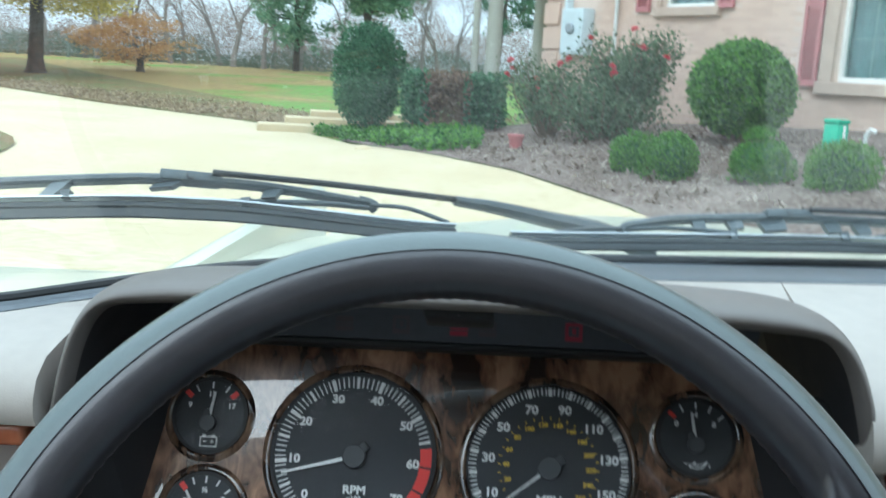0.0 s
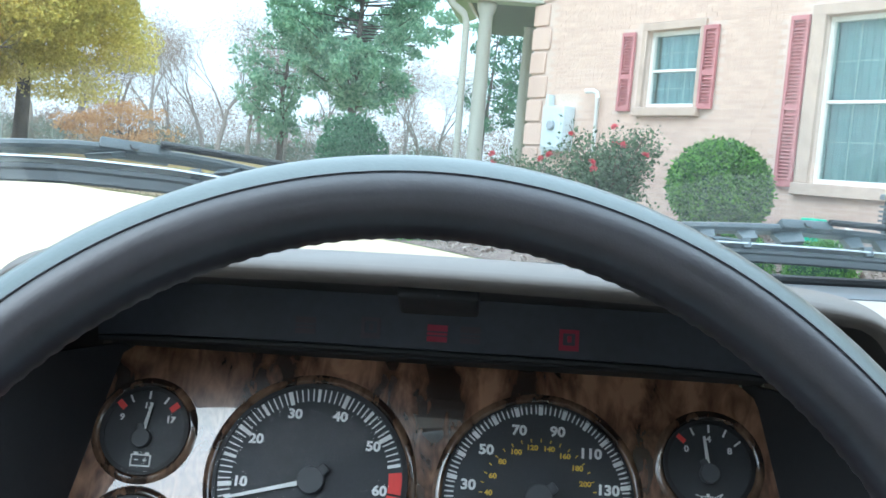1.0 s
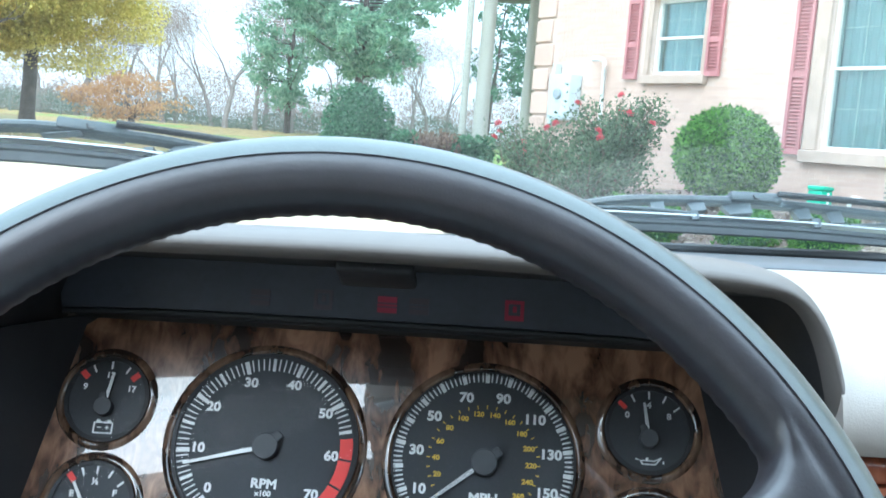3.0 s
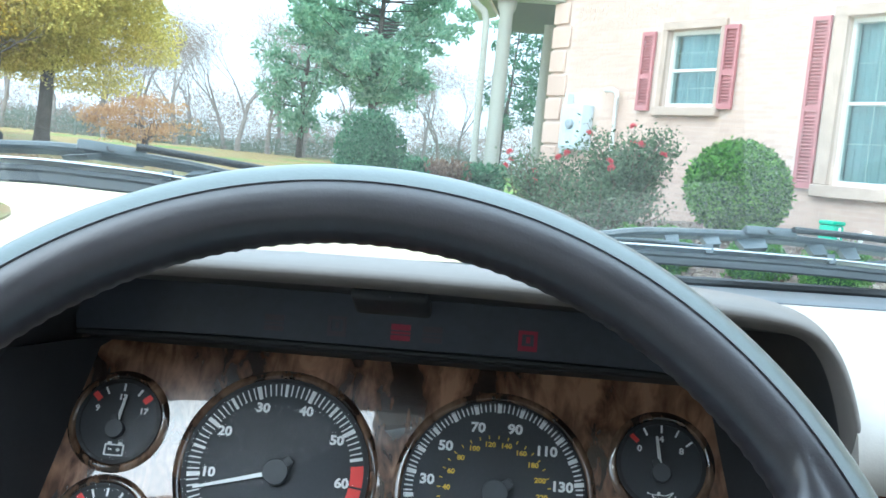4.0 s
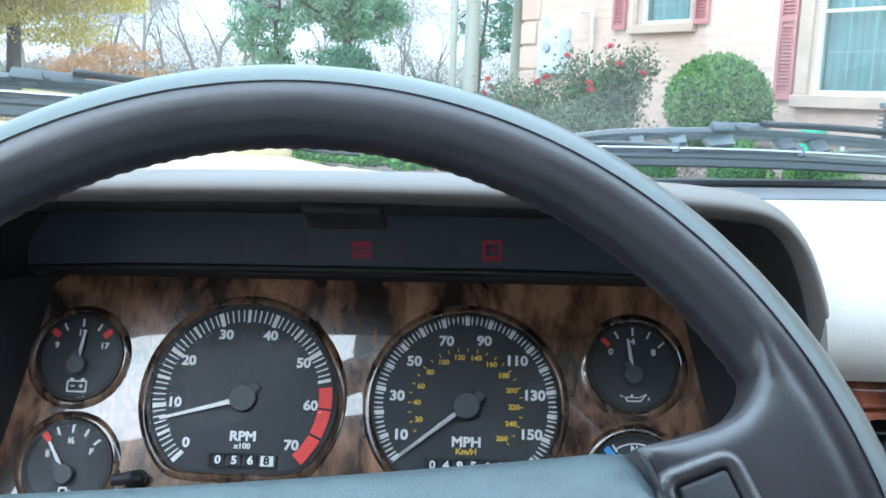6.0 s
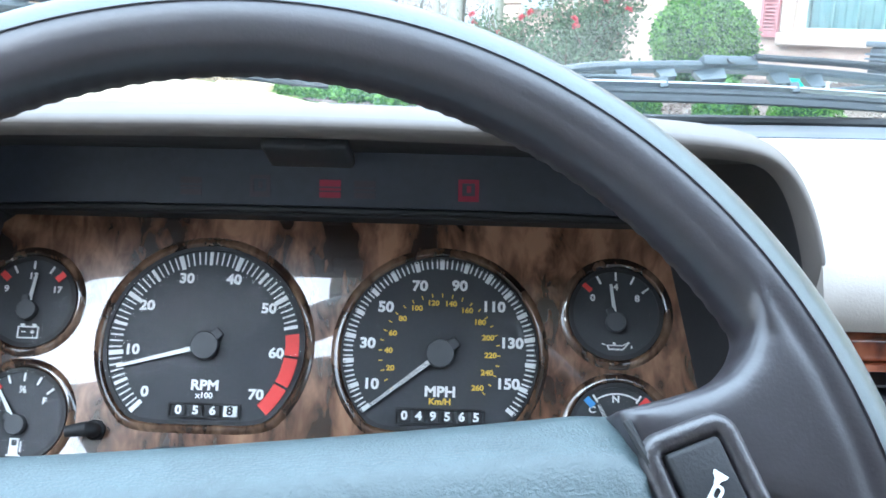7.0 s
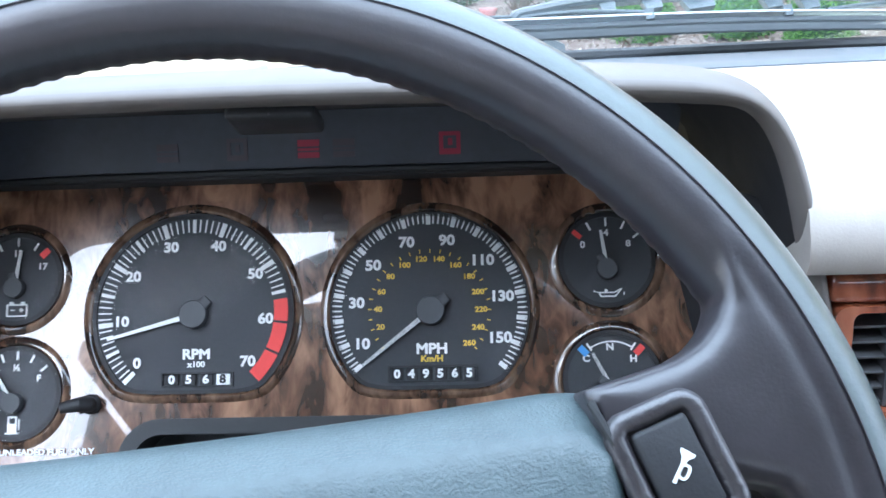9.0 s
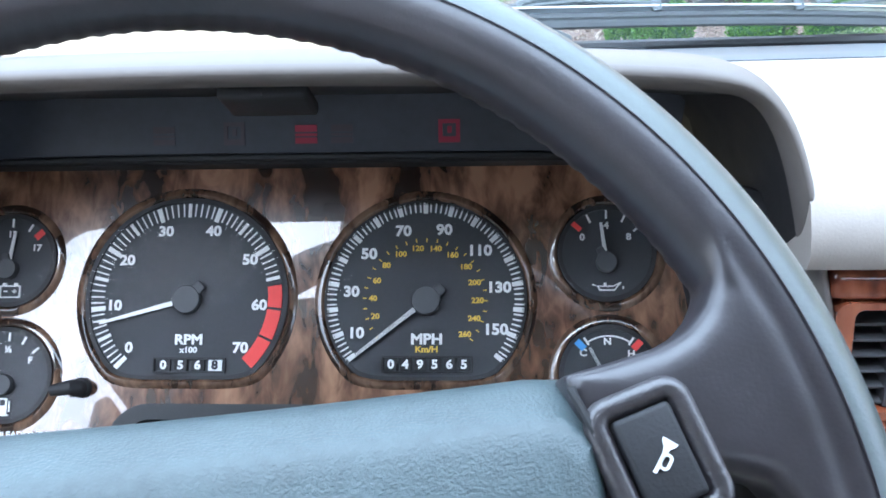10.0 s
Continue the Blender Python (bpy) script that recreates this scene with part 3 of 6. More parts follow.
def warning_panel():
    ob = thing("warning_lamp_panel", "dark smoked strip with two red tell-tale lamps lit", "warning lamps", PM)
    # the strip leans out over the dials, from the veneer to the hood
    bm = bmesh.new()
    rows = []
    for y, z, w in ((-0.016, 0.0785, 0.200), (-0.026, 0.1150, 0.206), (-0.020, 0.1150, 0.206), (-0.010, 0.0785, 0.200)):
        rows.append([(-w + 2 * w * k / 24, y, z - 0.003 * (2 * k / 24 - 1) ** 4) for k in range(25)])
    vs = [[bm.verts.new(p) for p in r] for r in rows]
    for a, b in zip(vs, vs[1:] + vs[:1]):
        for i in range(24):
            bm.faces.new((a[i], a[i + 1], b[i + 1], b[i]))
    part("smoked_strip", fix(bm), SMOKE, ob)
    part("shadow_gap_trim", box((-0.197, -0.010, 0.0742), (0.197, 0.004, 0.0785), 0.001, 1), BLACK, ob)
    bm = tube([(-0.2 + 0.4 * k / 16, -0.013, 0.0770 - 0.003 * (k / 8 - 1) ** 4) for k in range(17)], 0.0022, 8)
    part("trim_bead", bm, RUBBER, ob)
    bm = box((-0.0125, -0.132, 0.0705), (0.0270, -0.105, 0.0775), 0.0022, 3)
    part("dimmer_tab", bm, BLACK, ob, "black rounded tab")
    part("tab_dot", prism(circle(0.0075, 0.0722, 0.0005, 12), -0.1325, -0.131), LAMP_DIM, ob)
    # symbols behind the smoked face
    for cx, kind, lamp in ((0.0025, 0, LAMP_RED), (0.0800, 1, LAMP_RED), (-0.0760, 0, LAMP_DIM), (-0.0370, 1, LAMP_DIM), (0.0220, 0, LAMP_DIM)):
        bm = bmesh.new()
        bars = ((-0.0060, 0.0060, 0.0005, 0.0042), (-0.0060, 0.0060, -0.0018, -0.0004), (-0.0060, 0.0060, -0.0058, -0.0026)) if kind == 0 else ((-0.0058, 0.0058, -0.0062, -0.0030), (-0.0058, -0.0036, -0.0030, 0.0062), (0.0036, 0.0058, -0.0030, 0.0062), (-0.0036, 0.0036, 0.0040, 0.0062), (-0.0010, 0.0014, -0.0012, 0.0026))
        for x0, x1, z0, z1 in bars:
            add_box(bm, (x0, -0.0003, z0), (x1, 0.0003, z1))
        part("tell_tale", bm, lamp, ob, "dim red lit symbol" if lamp is LAMP_RED else "unlit dark red symbol", m=Matrix.Translation((cx, -0.0192, 0.0885)) @ pose(0, 0, 0, 15.3, 0, 0))
    return ob


warning_panel()


# ---- steering wheel ----
def steering_wheel():
    ob = thing("steering_wheel", "black leather steering wheel, sky sheen coloured on rim and pad", "steering wheel", WM @ pose(0, 0, 0, 0, -6, 0))
    R, r = 0.1896, 0.0150

    def skin(bm, b0, b1, grow, n=300, k=16):
        rows = []
        for i in range(n):
            a = 2 * math.pi * i / n
            row = []
            for j in range(k + 1):
                b = radians(b0 + (b1 - b0) * j / k)
                back = max(0.0, math.cos(b - radians(140))) ** 2
                edge = min(1.0, 4.0 * min(j, k - j) / k) if b1 - b0 < 360 else 1
                rr = r - 0.0005 * (1 - edge) + grow + (0.0006 * back * math.sin(a * 165) if b1 - b0 == 360 else 0)
                row.append(bm.verts.new(((R + rr * math.cos(b)) * math.sin(a), rr * math.sin(b), (R + rr * math.cos(b)) * math.cos(a))))
            rows.append(row)
        for i in range(n):
            for j in range(k):
                bm.faces.new((rows[i][j], rows[i][j + 1], rows[(i + 1) % n][j + 1], rows[(i + 1) % n][j]))
        return bm
    # outer skin in the lighter colour that stands for reflected sky
    part("rim_band", fix(skin(bmesh.new(), -79, 80, 0.0006)), RIM_SHEEN, ob, "outer skin of the rim, coloured lighter for sky sheen")
    bm = bmesh.new()
    q = radians(-80)
    rings = [[((R + (r + 0.0002 + 0.00025 * math.cos(w)) * math.cos(q) + 0.00025 * math.sin(w) * math.sin(q)) * math.sin(a), (r + 0.0002 + 0.00025 * math.cos(w)) * math.sin(q) - 0.00025 * math.sin(w) * math.cos(q), (R + (r + 0.0002 + 0.00025 * math.cos(w)) * math.cos(q) + 0.00025 * math.sin(w) * math.sin(q)) * math.cos(a)) for w in (math.pi * j / 3 for j in range(6))] for a in (2 * math.pi * i / 180 for i in range(181))]
    add_rings(bm, rings, caps=False)
    part("rim_seam", fix(bm), LEATHER, ob, "dark sewn seam")
    # rim and broad upper spokes in one skin of leather
    bm = skin(bmesh.new(), 0, 360, 0.0, 990)
    bmesh.ops.remove_doubles(bm, verts=bm.verts[:], dist=1e-6)
    half = [(0.112, 0.0575), (0.128, 0.0605), (0.140, 0.0630), (0.1480, 0.0665), (0.1535, 0.0715), (0.1570, 0.078), (0.1580, 0.0885), (0.1560, 0.098), (0.1600, 0.101), (0.1680, 0.086), (0.1765, 0.068), (0.1840, 0.043), (0.1880, 0.013), (0.1880, -0.018), (0.1830, -0.040), (0.1760, -0.010), (0.1710, 0.012), (0.1640, 0.0230), (0.150, 0.0275), (0.130, 0.026), (0.118, 0.022)]
    for sx in (-1, 1):
        rings = []
        for inset, y in ((0.0075, -0.0150), (0.0035, -0.0140), (0.0010, -0.0115), (0.0, -0.006), (0.0, 0.006), (0.002, 0.012), (0.006, 0.0145)):
            ring = []
            for i, (x, z) in enumerate(half):
                (xa, za), (xb, zb) = half[i - 1], half[(i + 1) % len(half)]
                tx, tz = xb - xa, zb - za
                L = math.hypot(tx, tz)
                k = inset * (0.45 if 5 < i < 9 or 12 < i < 16 else 1)
                ring.append((sx * (x + tz / L * k), y, z + tx / L * -k))
            rings.append(ring)
        add_rings(bm, rings)
        add_tube(bm, [(sx * 0.055, 0.002, -0.06), (sx * 0.09, 0.0, -0.11), (sx * 0.122, 0.0, -0.146)], [0.02, 0.017, 0.016], 16, 0.7, (0, 1, 0))
    bmesh.ops.recalc_face_normals(bm, faces=bm.faces[:])
    grip = part("rim_grip", bm, LEATHER, ob, "black leather rim and spokes")
    m = grip.modifiers.new("skin", "REMESH")
    m.mode, m.voxel_size, m.use_smooth_shade = "VOXEL", 0.0013, True
    m = grip.modifiers.new("soften", "SMOOTH")
    m.factor, m.iterations = 0.5, 9
    for sx in (-1, 1):
        bm = tube([(sx * 0.1138, -0.0145, 0.0535), (sx * 0.1145, -0.0158, 0.050), (sx * 0.119, -0.0168, 0.038), (sx * 0.1235, -0.0163, 0.026)], 0.0013, 8)
        part("seam", bm, RUBBER, ob)
    # hub pad: a grained top that slopes away, a soft ridge, and a dished front
    bm = bmesh.new()
    rings = []
    for y, zt, sc in ((0.036, 0.0500, 0.93), (0.026, 0.0560, 0.98), (0.016, 0.0583, 1.0), (0.006, 0.0580, 1.0), (-0.004, 0.0535, 0.99), (-0.012, 0.0478, 0.975), (-0.0165, 0.0440, 0.96), (-0.0185, 0.0400, 0.94), (-0.0235, 0.0180, 0.80), (-0.0280, -0.002, 0.55), (-0.0290, -0.012, 0.25)):
        pts = []
        for k in range(13):
            u = k / 6 - 1
            pts.append((0.1260 * u * sc, zt + 0.0022 * u * u * (1 if zt > 0.03 else 0)))
        low = [(0.122, 0.0), (0.108, -0.03), (0.085, -0.065), (0.04, -0.085), (-0.04, -0.085), (-0.085, -0.065), (-0.108, -0.03), (-0.122, 0.0)]
        pts += [(x * sc, z * sc - 0.012 * (1 - sc)) for x, z in low]
        rings.append([(x, y, z) for x, z in pts])
    add_rings(bm, rings)
    pad = part("hub_pad", fix(bm), PAD, ob, "grained hub pad tinted slate for sky sheen")
    m = pad.modifiers.new("round", "SUBSURF")
    m.levels = m.render_levels = 1
    for sx in (-1, 1):
        at = Matrix.Translation((sx * 0.1335, -0.0150, 0.0345)) @ pose(0, 0, 0, -4, -sx * 16, 0)
        bm = bmesh.new()
        path = rounded(-0.0122, -0.0178, 0.0122, 0.0150, 0.0045, 6)
        rings = []
        for i, (x, z) in enumerate(path):
            (xa, za), (xb, zb) = path[i - 1], path[(i + 1) % len(path)]
            L = math.hypot(xb - xa, zb - za)
            ox, oz = (zb - za) / L, -(xb - xa) / L
            rings.append([(x + ox * 0.0034 * math.cos(q), -0.0008 - 0.0030 * math.sin(q), z + oz * 0.0034 * math.cos(q)) for q in (2 * math.pi * j / 10 for j in range(10))])
        add_rings(bm, rings + rings[:1], caps=False)
        bmesh.ops.remove_doubles(bm, verts=bm.verts[:], dist=1e-6)
        fix(bm)
        part("horn_surround", bm, WORN, ob, "creased leather edge", m=at)
        button = part("horn_button", box((-0.0084, -0.0042, -0.0142), (0.0084, 0.003, 0.0114), 0.0016, 3), BLACK, ob, "black horn button with white horn symbol", m=at)
        hm = Matrix.Translation((0.0003, 0, -0.0015)) @ pose(0, 0, 0, 0, -38, 0)
        bell = [(0.0010, -0.0006), (0.0026, -0.0010), (0.0036, -0.0020), (0.0046, -0.0022), (0.0046, 0.0022), (0.0036, 0.0020), (0.0026, 0.0010), (0.0010, 0.0006)]
        part("horn_symbol", prism(bell, -0.0048, -0.0038), WHITE, button, m=hm)
        part("horn_tube", prism([(-0.0048, -0.0005), (0.0011, -0.0005), (0.0011, 0.0005), (-0.0048, 0.0005)], -0.0048, -0.0038), WHITE, button, m=hm)
        part("horn_loop", ring_plate(rounded(-0.0032, -0.0028, 0.0014, 0.0002, 0.0014), rounded(-0.0024, -0.0020, 0.0006, -0.0005, 0.0007), -0.0048, -0.0038), WHITE, button, m=hm)
    return ob


steering_wheel()
column = thing("steering_column_shroud", "black plastic steering column cover with rounded frame", "column cover", PM)
o_, i_ = rounded(-0.094, -0.20, 0.104, -0.0565, 0.022, 8), rounded(-0.086, -0.192, 0.096, -0.0645, 0.015, 8)
part("shroud_frame", ring_plate(o_, i_, -0.030, 0.003), RUBBER, column)
part("shroud_inside", prism(i_, -0.004, 0.002), BLACK, column)
part("column_tube", tube([(0.005, -0.004, -0.125), (0.012, -0.20, -0.118)], 0.045, 24), BLACK, column)


# ---- dashboard ----
SEAL = [(-0.60, -0.16, 1.005), (-0.30, -0.012, 1.020), (-0.231, 0.036, 1.026), (-0.19, 0.064, 1.030), (-0.10, 0.090, 1.037), (0.0, 0.104, 1.039), (0.106, 0.124, 1.040), (0.25, 0.144, 1.040), (0.33, 0.154, 1.040), (0.60, 0.170, 1.038), (1.20, 0.100, 1.030)]


def seal_at(x):
    """Where the foot of the glass lies on the dashboard: y and z."""
    for (xa, ya, za), (xb, yb, zb) in zip(SEAL, SEAL[1:]):
        if x <= xb:
            break
    f = (x - xa) / (xb - xa)
    return ya + (yb - ya) * f, za + (zb - za) * f


def dashboard():
    ob = car_thing("dashboard", "light oatmeal vinyl dashboard with a rolled front edge", "dashboard", kind="structure")

    def depth_at(x):
        return 0.020 + 0.030 * min(1, max(0, (x + 0.24) / 0.14))

    def pad_(x0, x1, name, behind=False):
        n = 18
        xs = [x0 + (x1 - x0) * k / n for k in range(n + 1)]
        bm = bmesh.new()
        rings = []
        for x in xs:
            ys, zs = seal_at(x)
            yb, zb = ys - depth_at(x), zs - 0.006
            if behind:
                y0 = max(0.042, yb - 0.03)
                ring = [(y0, zb - 0.010), (max(y0 + 0.002, yb - 0.006), zb - 0.002), (max(y0 + 0.004, yb + 0.004), zb), (max(y0 + 0.004, yb + 0.004), 1.000), (y0, 1.000)]
            else:
                ring = [(-0.045, 0.966), (-0.090, 0.9665), (-0.1015, 0.9690), (-0.1050, 0.9755), (-0.1040, 0.985), (-0.0995, 0.996), (-0.086, 1.006), (-0.06, 1.0115), (min(-0.02, yb - 0.02), 1.0145), (yb * 0.5, 0.5 * (zb + 1.0150)), (yb - 0.008, zb - 0.002), (yb + 0.004, zb), (yb + 0.004, 0.90), (-0.045, 0.90)]
                if yb < 0:
                    ring = [(min(y, yb), z) if y > -0.05 and z > 0.97 else (y, z) for y, z in ring]
            rings.append([(x, y, z) for y, z in ring])
        add_rings(bm, rings)
        part(name, fix(bm), CREAM, ob)
    pad_(0.2325, 1.15, "dash_top_pad")
    pad_(-0.232, 0.232, "dash_middle_pad", True)
    pad_(-0.56, -0.2325, "dash_top_pad")
    # one strip and one seal along the foot of the glass
    xs = [-0.56 + 1.71 * k / 57 for k in range(58)]
    bm = bmesh.new()
    rows = []
    for x in xs:
        (ys, zs), deep = seal_at(x), depth_at(x)
        rows.append([(x, ys - deep + 0.002, zs - 0.012), (x, ys - deep + 0.002, zs - 0.0055), (x, ys - deep + 0.010, zs - 0.0035), (x, ys - deep * 0.45, zs - 0.0040), (x, ys - deep * 0.30, zs - 0.0015), (x, ys - 0.002, zs - 0.002), (x, ys - 0.002, zs - 0.012)])
    add_rings(bm, rows)
    part("demister_strip", fix(bm), STRIP, ob, "grey moulded strip under the glass")
    part("windscreen_seal", tube([(x, *seal_at(x)) for x in xs], 0.0040, 8), RUBBER, ob, "black rubber seal")
    return ob


STRIP = material("slate_moulded_plastic", (0.115, 0.13, 0.145), 0.4, scale=20, vary=0.08)
VENTSTRIP = material("grey_moulded_plastic", (0.30, 0.33, 0.35), 0.35, scale=20, vary=0.08)
dashboard()


def side_fascia(x0, x1, name):
    ob = car_thing(name, "reddish walnut dash trim round black air vent slats", "dash trim")
    part("upper_veneer", box((x0, -0.096, 0.953), (x1, -0.06, 0.967), 0.004, 3), VENEER_RED, ob)
    part("lower_veneer", box((x0, -0.096, 0.881), (x1, -0.06, 0.898), 0.004, 3), VENEER_RED, ob)
    part("lower_panel", box((x0, -0.088, 0.70), (x1, -0.05, 0.879), 0.004, 2), CREAM, ob, "oatmeal lower panel")
    return ob


side_fascia(0.245, 1.12, "centre_dash_trim")
side_fascia(-0.54, -0.243, "driver_side_dash_trim")


VANE = material("grey_vent_plastic", (0.085, 0.087, 0.092), 0.35)


def air_vent(x0, x1):
    ob = car_thing("air_vent", "black louvred air vent in walnut surround", "air vent")
    part("vent_surround", ring_plate(rounded(x0 - 0.008, 0.8985, x1 + 0.008, 0.9525, 0.006), rounded(x0, 0.9025, x1, 0.9495, 0.004), -0.0965, -0.06), VENEER_RED, ob, "walnut frame")
    part("vent_box", box((x0, -0.05, 0.899), (x1, -0.045, 0.953)), BLACK, ob)
    for k in range(6):
        z = 0.9065 + k * 0.0073
        bm = box((x0, -0.0105, -0.0007), (x1, 0.0105, 0.0007), 0.0004, 1)
        part("slat", bm, VANE, ob, m=Matrix.Translation((0, -0.080, z)) @ pose(0, 0, 0, 14, 0, 0))
    k = x0 + 0.018
    while k < x1:
        part("vane", box((k - 0.0008, -0.0925, 0.9035), (k + 0.0008, -0.066, 0.949)), VANE, ob)
        k += 0.019
    return ob


air_vent(0.256, 0.42)


# ---- windscreen, wipers, bonnet ----
GS, GX, GZ = 0.274, -0.166, 1.040     # the glass: y = 0.034 + GS (x - GX) - 1.7 (z - GZ)


def on_glass(x, z, lift=0.0):
    y = 0.034 + GS * (x - GX) - 1.7 * (z - GZ)
    n = Vector((-GS, 1, 1.7)).normalized()
    return Vector((x, y, z)) + n * lift


CHROMED = material("bright_steel", (0.42, 0.44, 0.45), 0.3, 1.0, vary=0.05)
BLADE = material("slate_rubber", (0.022, 0.028, 0.031), 0.5, bump=0.1, bump_scale=500)
gn_ = (CARM.to_3x3() @ Vector((-GS, 1, 1.7))).normalized()
gu_ = (Vector((1, 0, 0)) - gn_ * gn_.x).normalized()
gv_ = gu_.cross(gn_)


def wiper_frame(x, y, z):
    """Axes of a parked wiper: x along the glass, y up the glass, z into it, from its pivot."""
    return Matrix(((gu_.x, gv_.x, -gn_.x, x), (gu_.y, gv_.y, -gn_.y, y), (gu_.z, gv_.z, -gn_.z, z), (0, 0, 0, 1)))


def smooth_line(pts, n=8):
    """A soft curve through points."""
    pts = [Vector(p) for p in pts]
    q = [pts[0] * 2 - pts[1]] + pts + [pts[-1] * 2 - pts[-2]]
    out = []
    for i in range(1, len(q) - 2):
        for k in range(n):
            t = k / n
            out.append(0.5 * (2 * q[i] + (q[i + 1] - q[i - 1]) * t + (2 * q[i - 1] - 5 * q[i] + 4 * q[i + 1] - q[i + 2]) * t * t + (3 * q[i] - q[i - 1] - 3 * q[i + 1] + q[i + 2]) * t ** 3))
    return out + [pts[-1]]


def bar(pts, wide, high, soft=0.28):
    """A pressed bar with chamfered edges along a curve of (along, up the glass, off it); wide across, high off the glass; both may taper."""
    pts = smooth_line([(x, y, -z) for x, y, z in pts])
    rings = []
    for i, p in enumerate(pts):
        d = (pts[min(i + 1, len(pts) - 1)] - pts[max(i - 1, 0)]).normalized()
        side = Vector((0, 0, 1)).cross(d).normalized()
        up = d.cross(side)
        f = i / (len(pts) - 1)
        w = (wide[0] + (wide[1] - wide[0]) * f if isinstance(wide, tuple) else wide) / 2
        h = (high[0] + (high[1] - high[0]) * f if isinstance(high, tuple) else high) / 2
        c = soft * min(w, h) * 2
        rings.append([p + side * a + up * b for a, b in ((w, -h + c), (w, h - c), (w - c, h), (-w + c, h), (-w, h - c), (-w, -h + c), (-w + c, -h), (w - c, -h))])
    return fix(add_rings(bmesh.new(), rings))


def blade(ob, pts, drop):
    """Rubber lip, its backing and the bright steel spine."""
    part("rubber_blade", bar([(x, y - 0.0005, z - 0.0045) for x, y, z in pts], 0.0035, 0.0045), BLADE, ob)
    part("rubber_lip", bar([(x, y - 0.001, z - 0.0045 - drop / 2) for x, y, z in pts], 0.0022, drop - 0.003), BLADE, ob)
    part("spine", bar(pts, 0.0065, 0.0016, 0.2), CHROMED, ob, "bare metal spine")


def pivot_plate(ob, at, turn):
    m = Matrix.Translation((at[0], at[1], -at[2])) @ pose(0, 0, 0, 0, 0, turn)
    part("pivot_plate", box((-0.0195, -0.0060, -0.0044), (0.0205, 0.0062, 0.0030), 0.0016, 2), WIPER, ob, "raised pressed plate", m=m)
    bm = bmesh.new()
    arc = [(0.0026 * math.cos(a), 0.0066, -0.0004 - 0.0022 * math.sin(a)) for a in (radians(150 + 180 * k / 8) for k in range(9))]
    add_tube(bm, arc, [0.0003] + [0.0007] * 7 + [0.0003], 6)
    part("pivot_slot", fix(bm), RUBBER, ob, "dark curved slot", m=m)


def claws(ob, spots):
    for x, y0, z0, y1, z1, w in spots:
        z0, z1 = -z0, -z1
        bm = fix(add_rings(bmesh.new(), [[(x - w, y0 - 0.003, z0), (x + w, y0 - 0.003, z0), (x + w, y0 + 0.003, z0), (x - w, y0 + 0.003, z0)], [(x - w * 0.8, y1 - 0.003, z1), (x + w * 0.8, y1 - 0.003, z1), (x + w * 0.8, y1 + 0.003, z1), (x - w * 0.8, y1 + 0.003, z1)]]))
        part("claw", bm, WIPER, ob)


def left_wiper():
    ob = thing("windscreen_wiper", "satin black wiper parked across the driver's glass", "wiper", wiper_frame(-0.1831, 0.0094, 1.0957), "wipers")
    blade(ob, [(-0.30, 0.058, -0.024), (-0.16, 0.056, -0.025), (-0.098, 0.049, -0.026), (-0.032, 0.038, -0.026), (0.005, 0.027, -0.026), (0.046, 0.011, -0.026), (0.137, -0.037, -0.026), (0.172, -0.054, -0.025)], 0.010)
    part("bridge", bar([(-0.20, 0.030, -0.003), (-0.110, 0.022, -0.002), (-0.047, 0.0135, -0.001), (-0.018, 0.006, 0.0), (0.030, -0.0115, 0.0), (0.065, -0.028, -0.001), (0.113, -0.052, -0.004)], 0.009, (0.0062, 0.0046)), WIPER, ob)
    pivot_plate(ob, (0, -0.0012, 0.0010), -23)
    part("end_hook", bar([(0.106, -0.048, -0.003), (0.114, -0.0525, -0.0045), (0.118, -0.055, -0.0075)], 0.010, 0.006), WIPER, ob)
    part("lever", bar([(0.112, -0.050, -0.008), (0.085, -0.028, -0.012), (0.045, 0.002, -0.020), (0.030, 0.014, -0.024)], 0.005, 0.0028), WIPER, ob)
    part("tip_arm", bar([(0.113, -0.050, -0.006), (0.140, -0.047, -0.012), (0.168, -0.053, -0.023)], 0.004, 0.0022), WIPER, ob)
    claws(ob, [(-0.075, 0.018, -0.003, 0.043, -0.025, 0.006), (-0.012, 0.004, -0.003, 0.020, -0.014, 0.009), (0.052, -0.020, -0.003, 0.000, -0.018, 0.006), (-0.062, 0.044, -0.022, 0.044, -0.027, 0.003), (0.040, 0.012, -0.022, 0.012, -0.028, 0.003)])
    part("arm", bar([(0.016, 0.002, 0.0035), (0.094, -0.034, 0.004), (0.180, -0.078, 0.004)], (0.005, 0.006), 0.0032), RUBBER, ob, "slim black arm")
    part("arm_root", bar([(0.174, -0.075, 0.003), (0.203, -0.091, 0.002), (0.240, -0.115, 0.0), (0.290, -0.140, -0.006), (0.33, -0.17, -0.016)], (0.008, 0.016), (0.006, 0.016)), WIPER, ob, "moulded arm root")


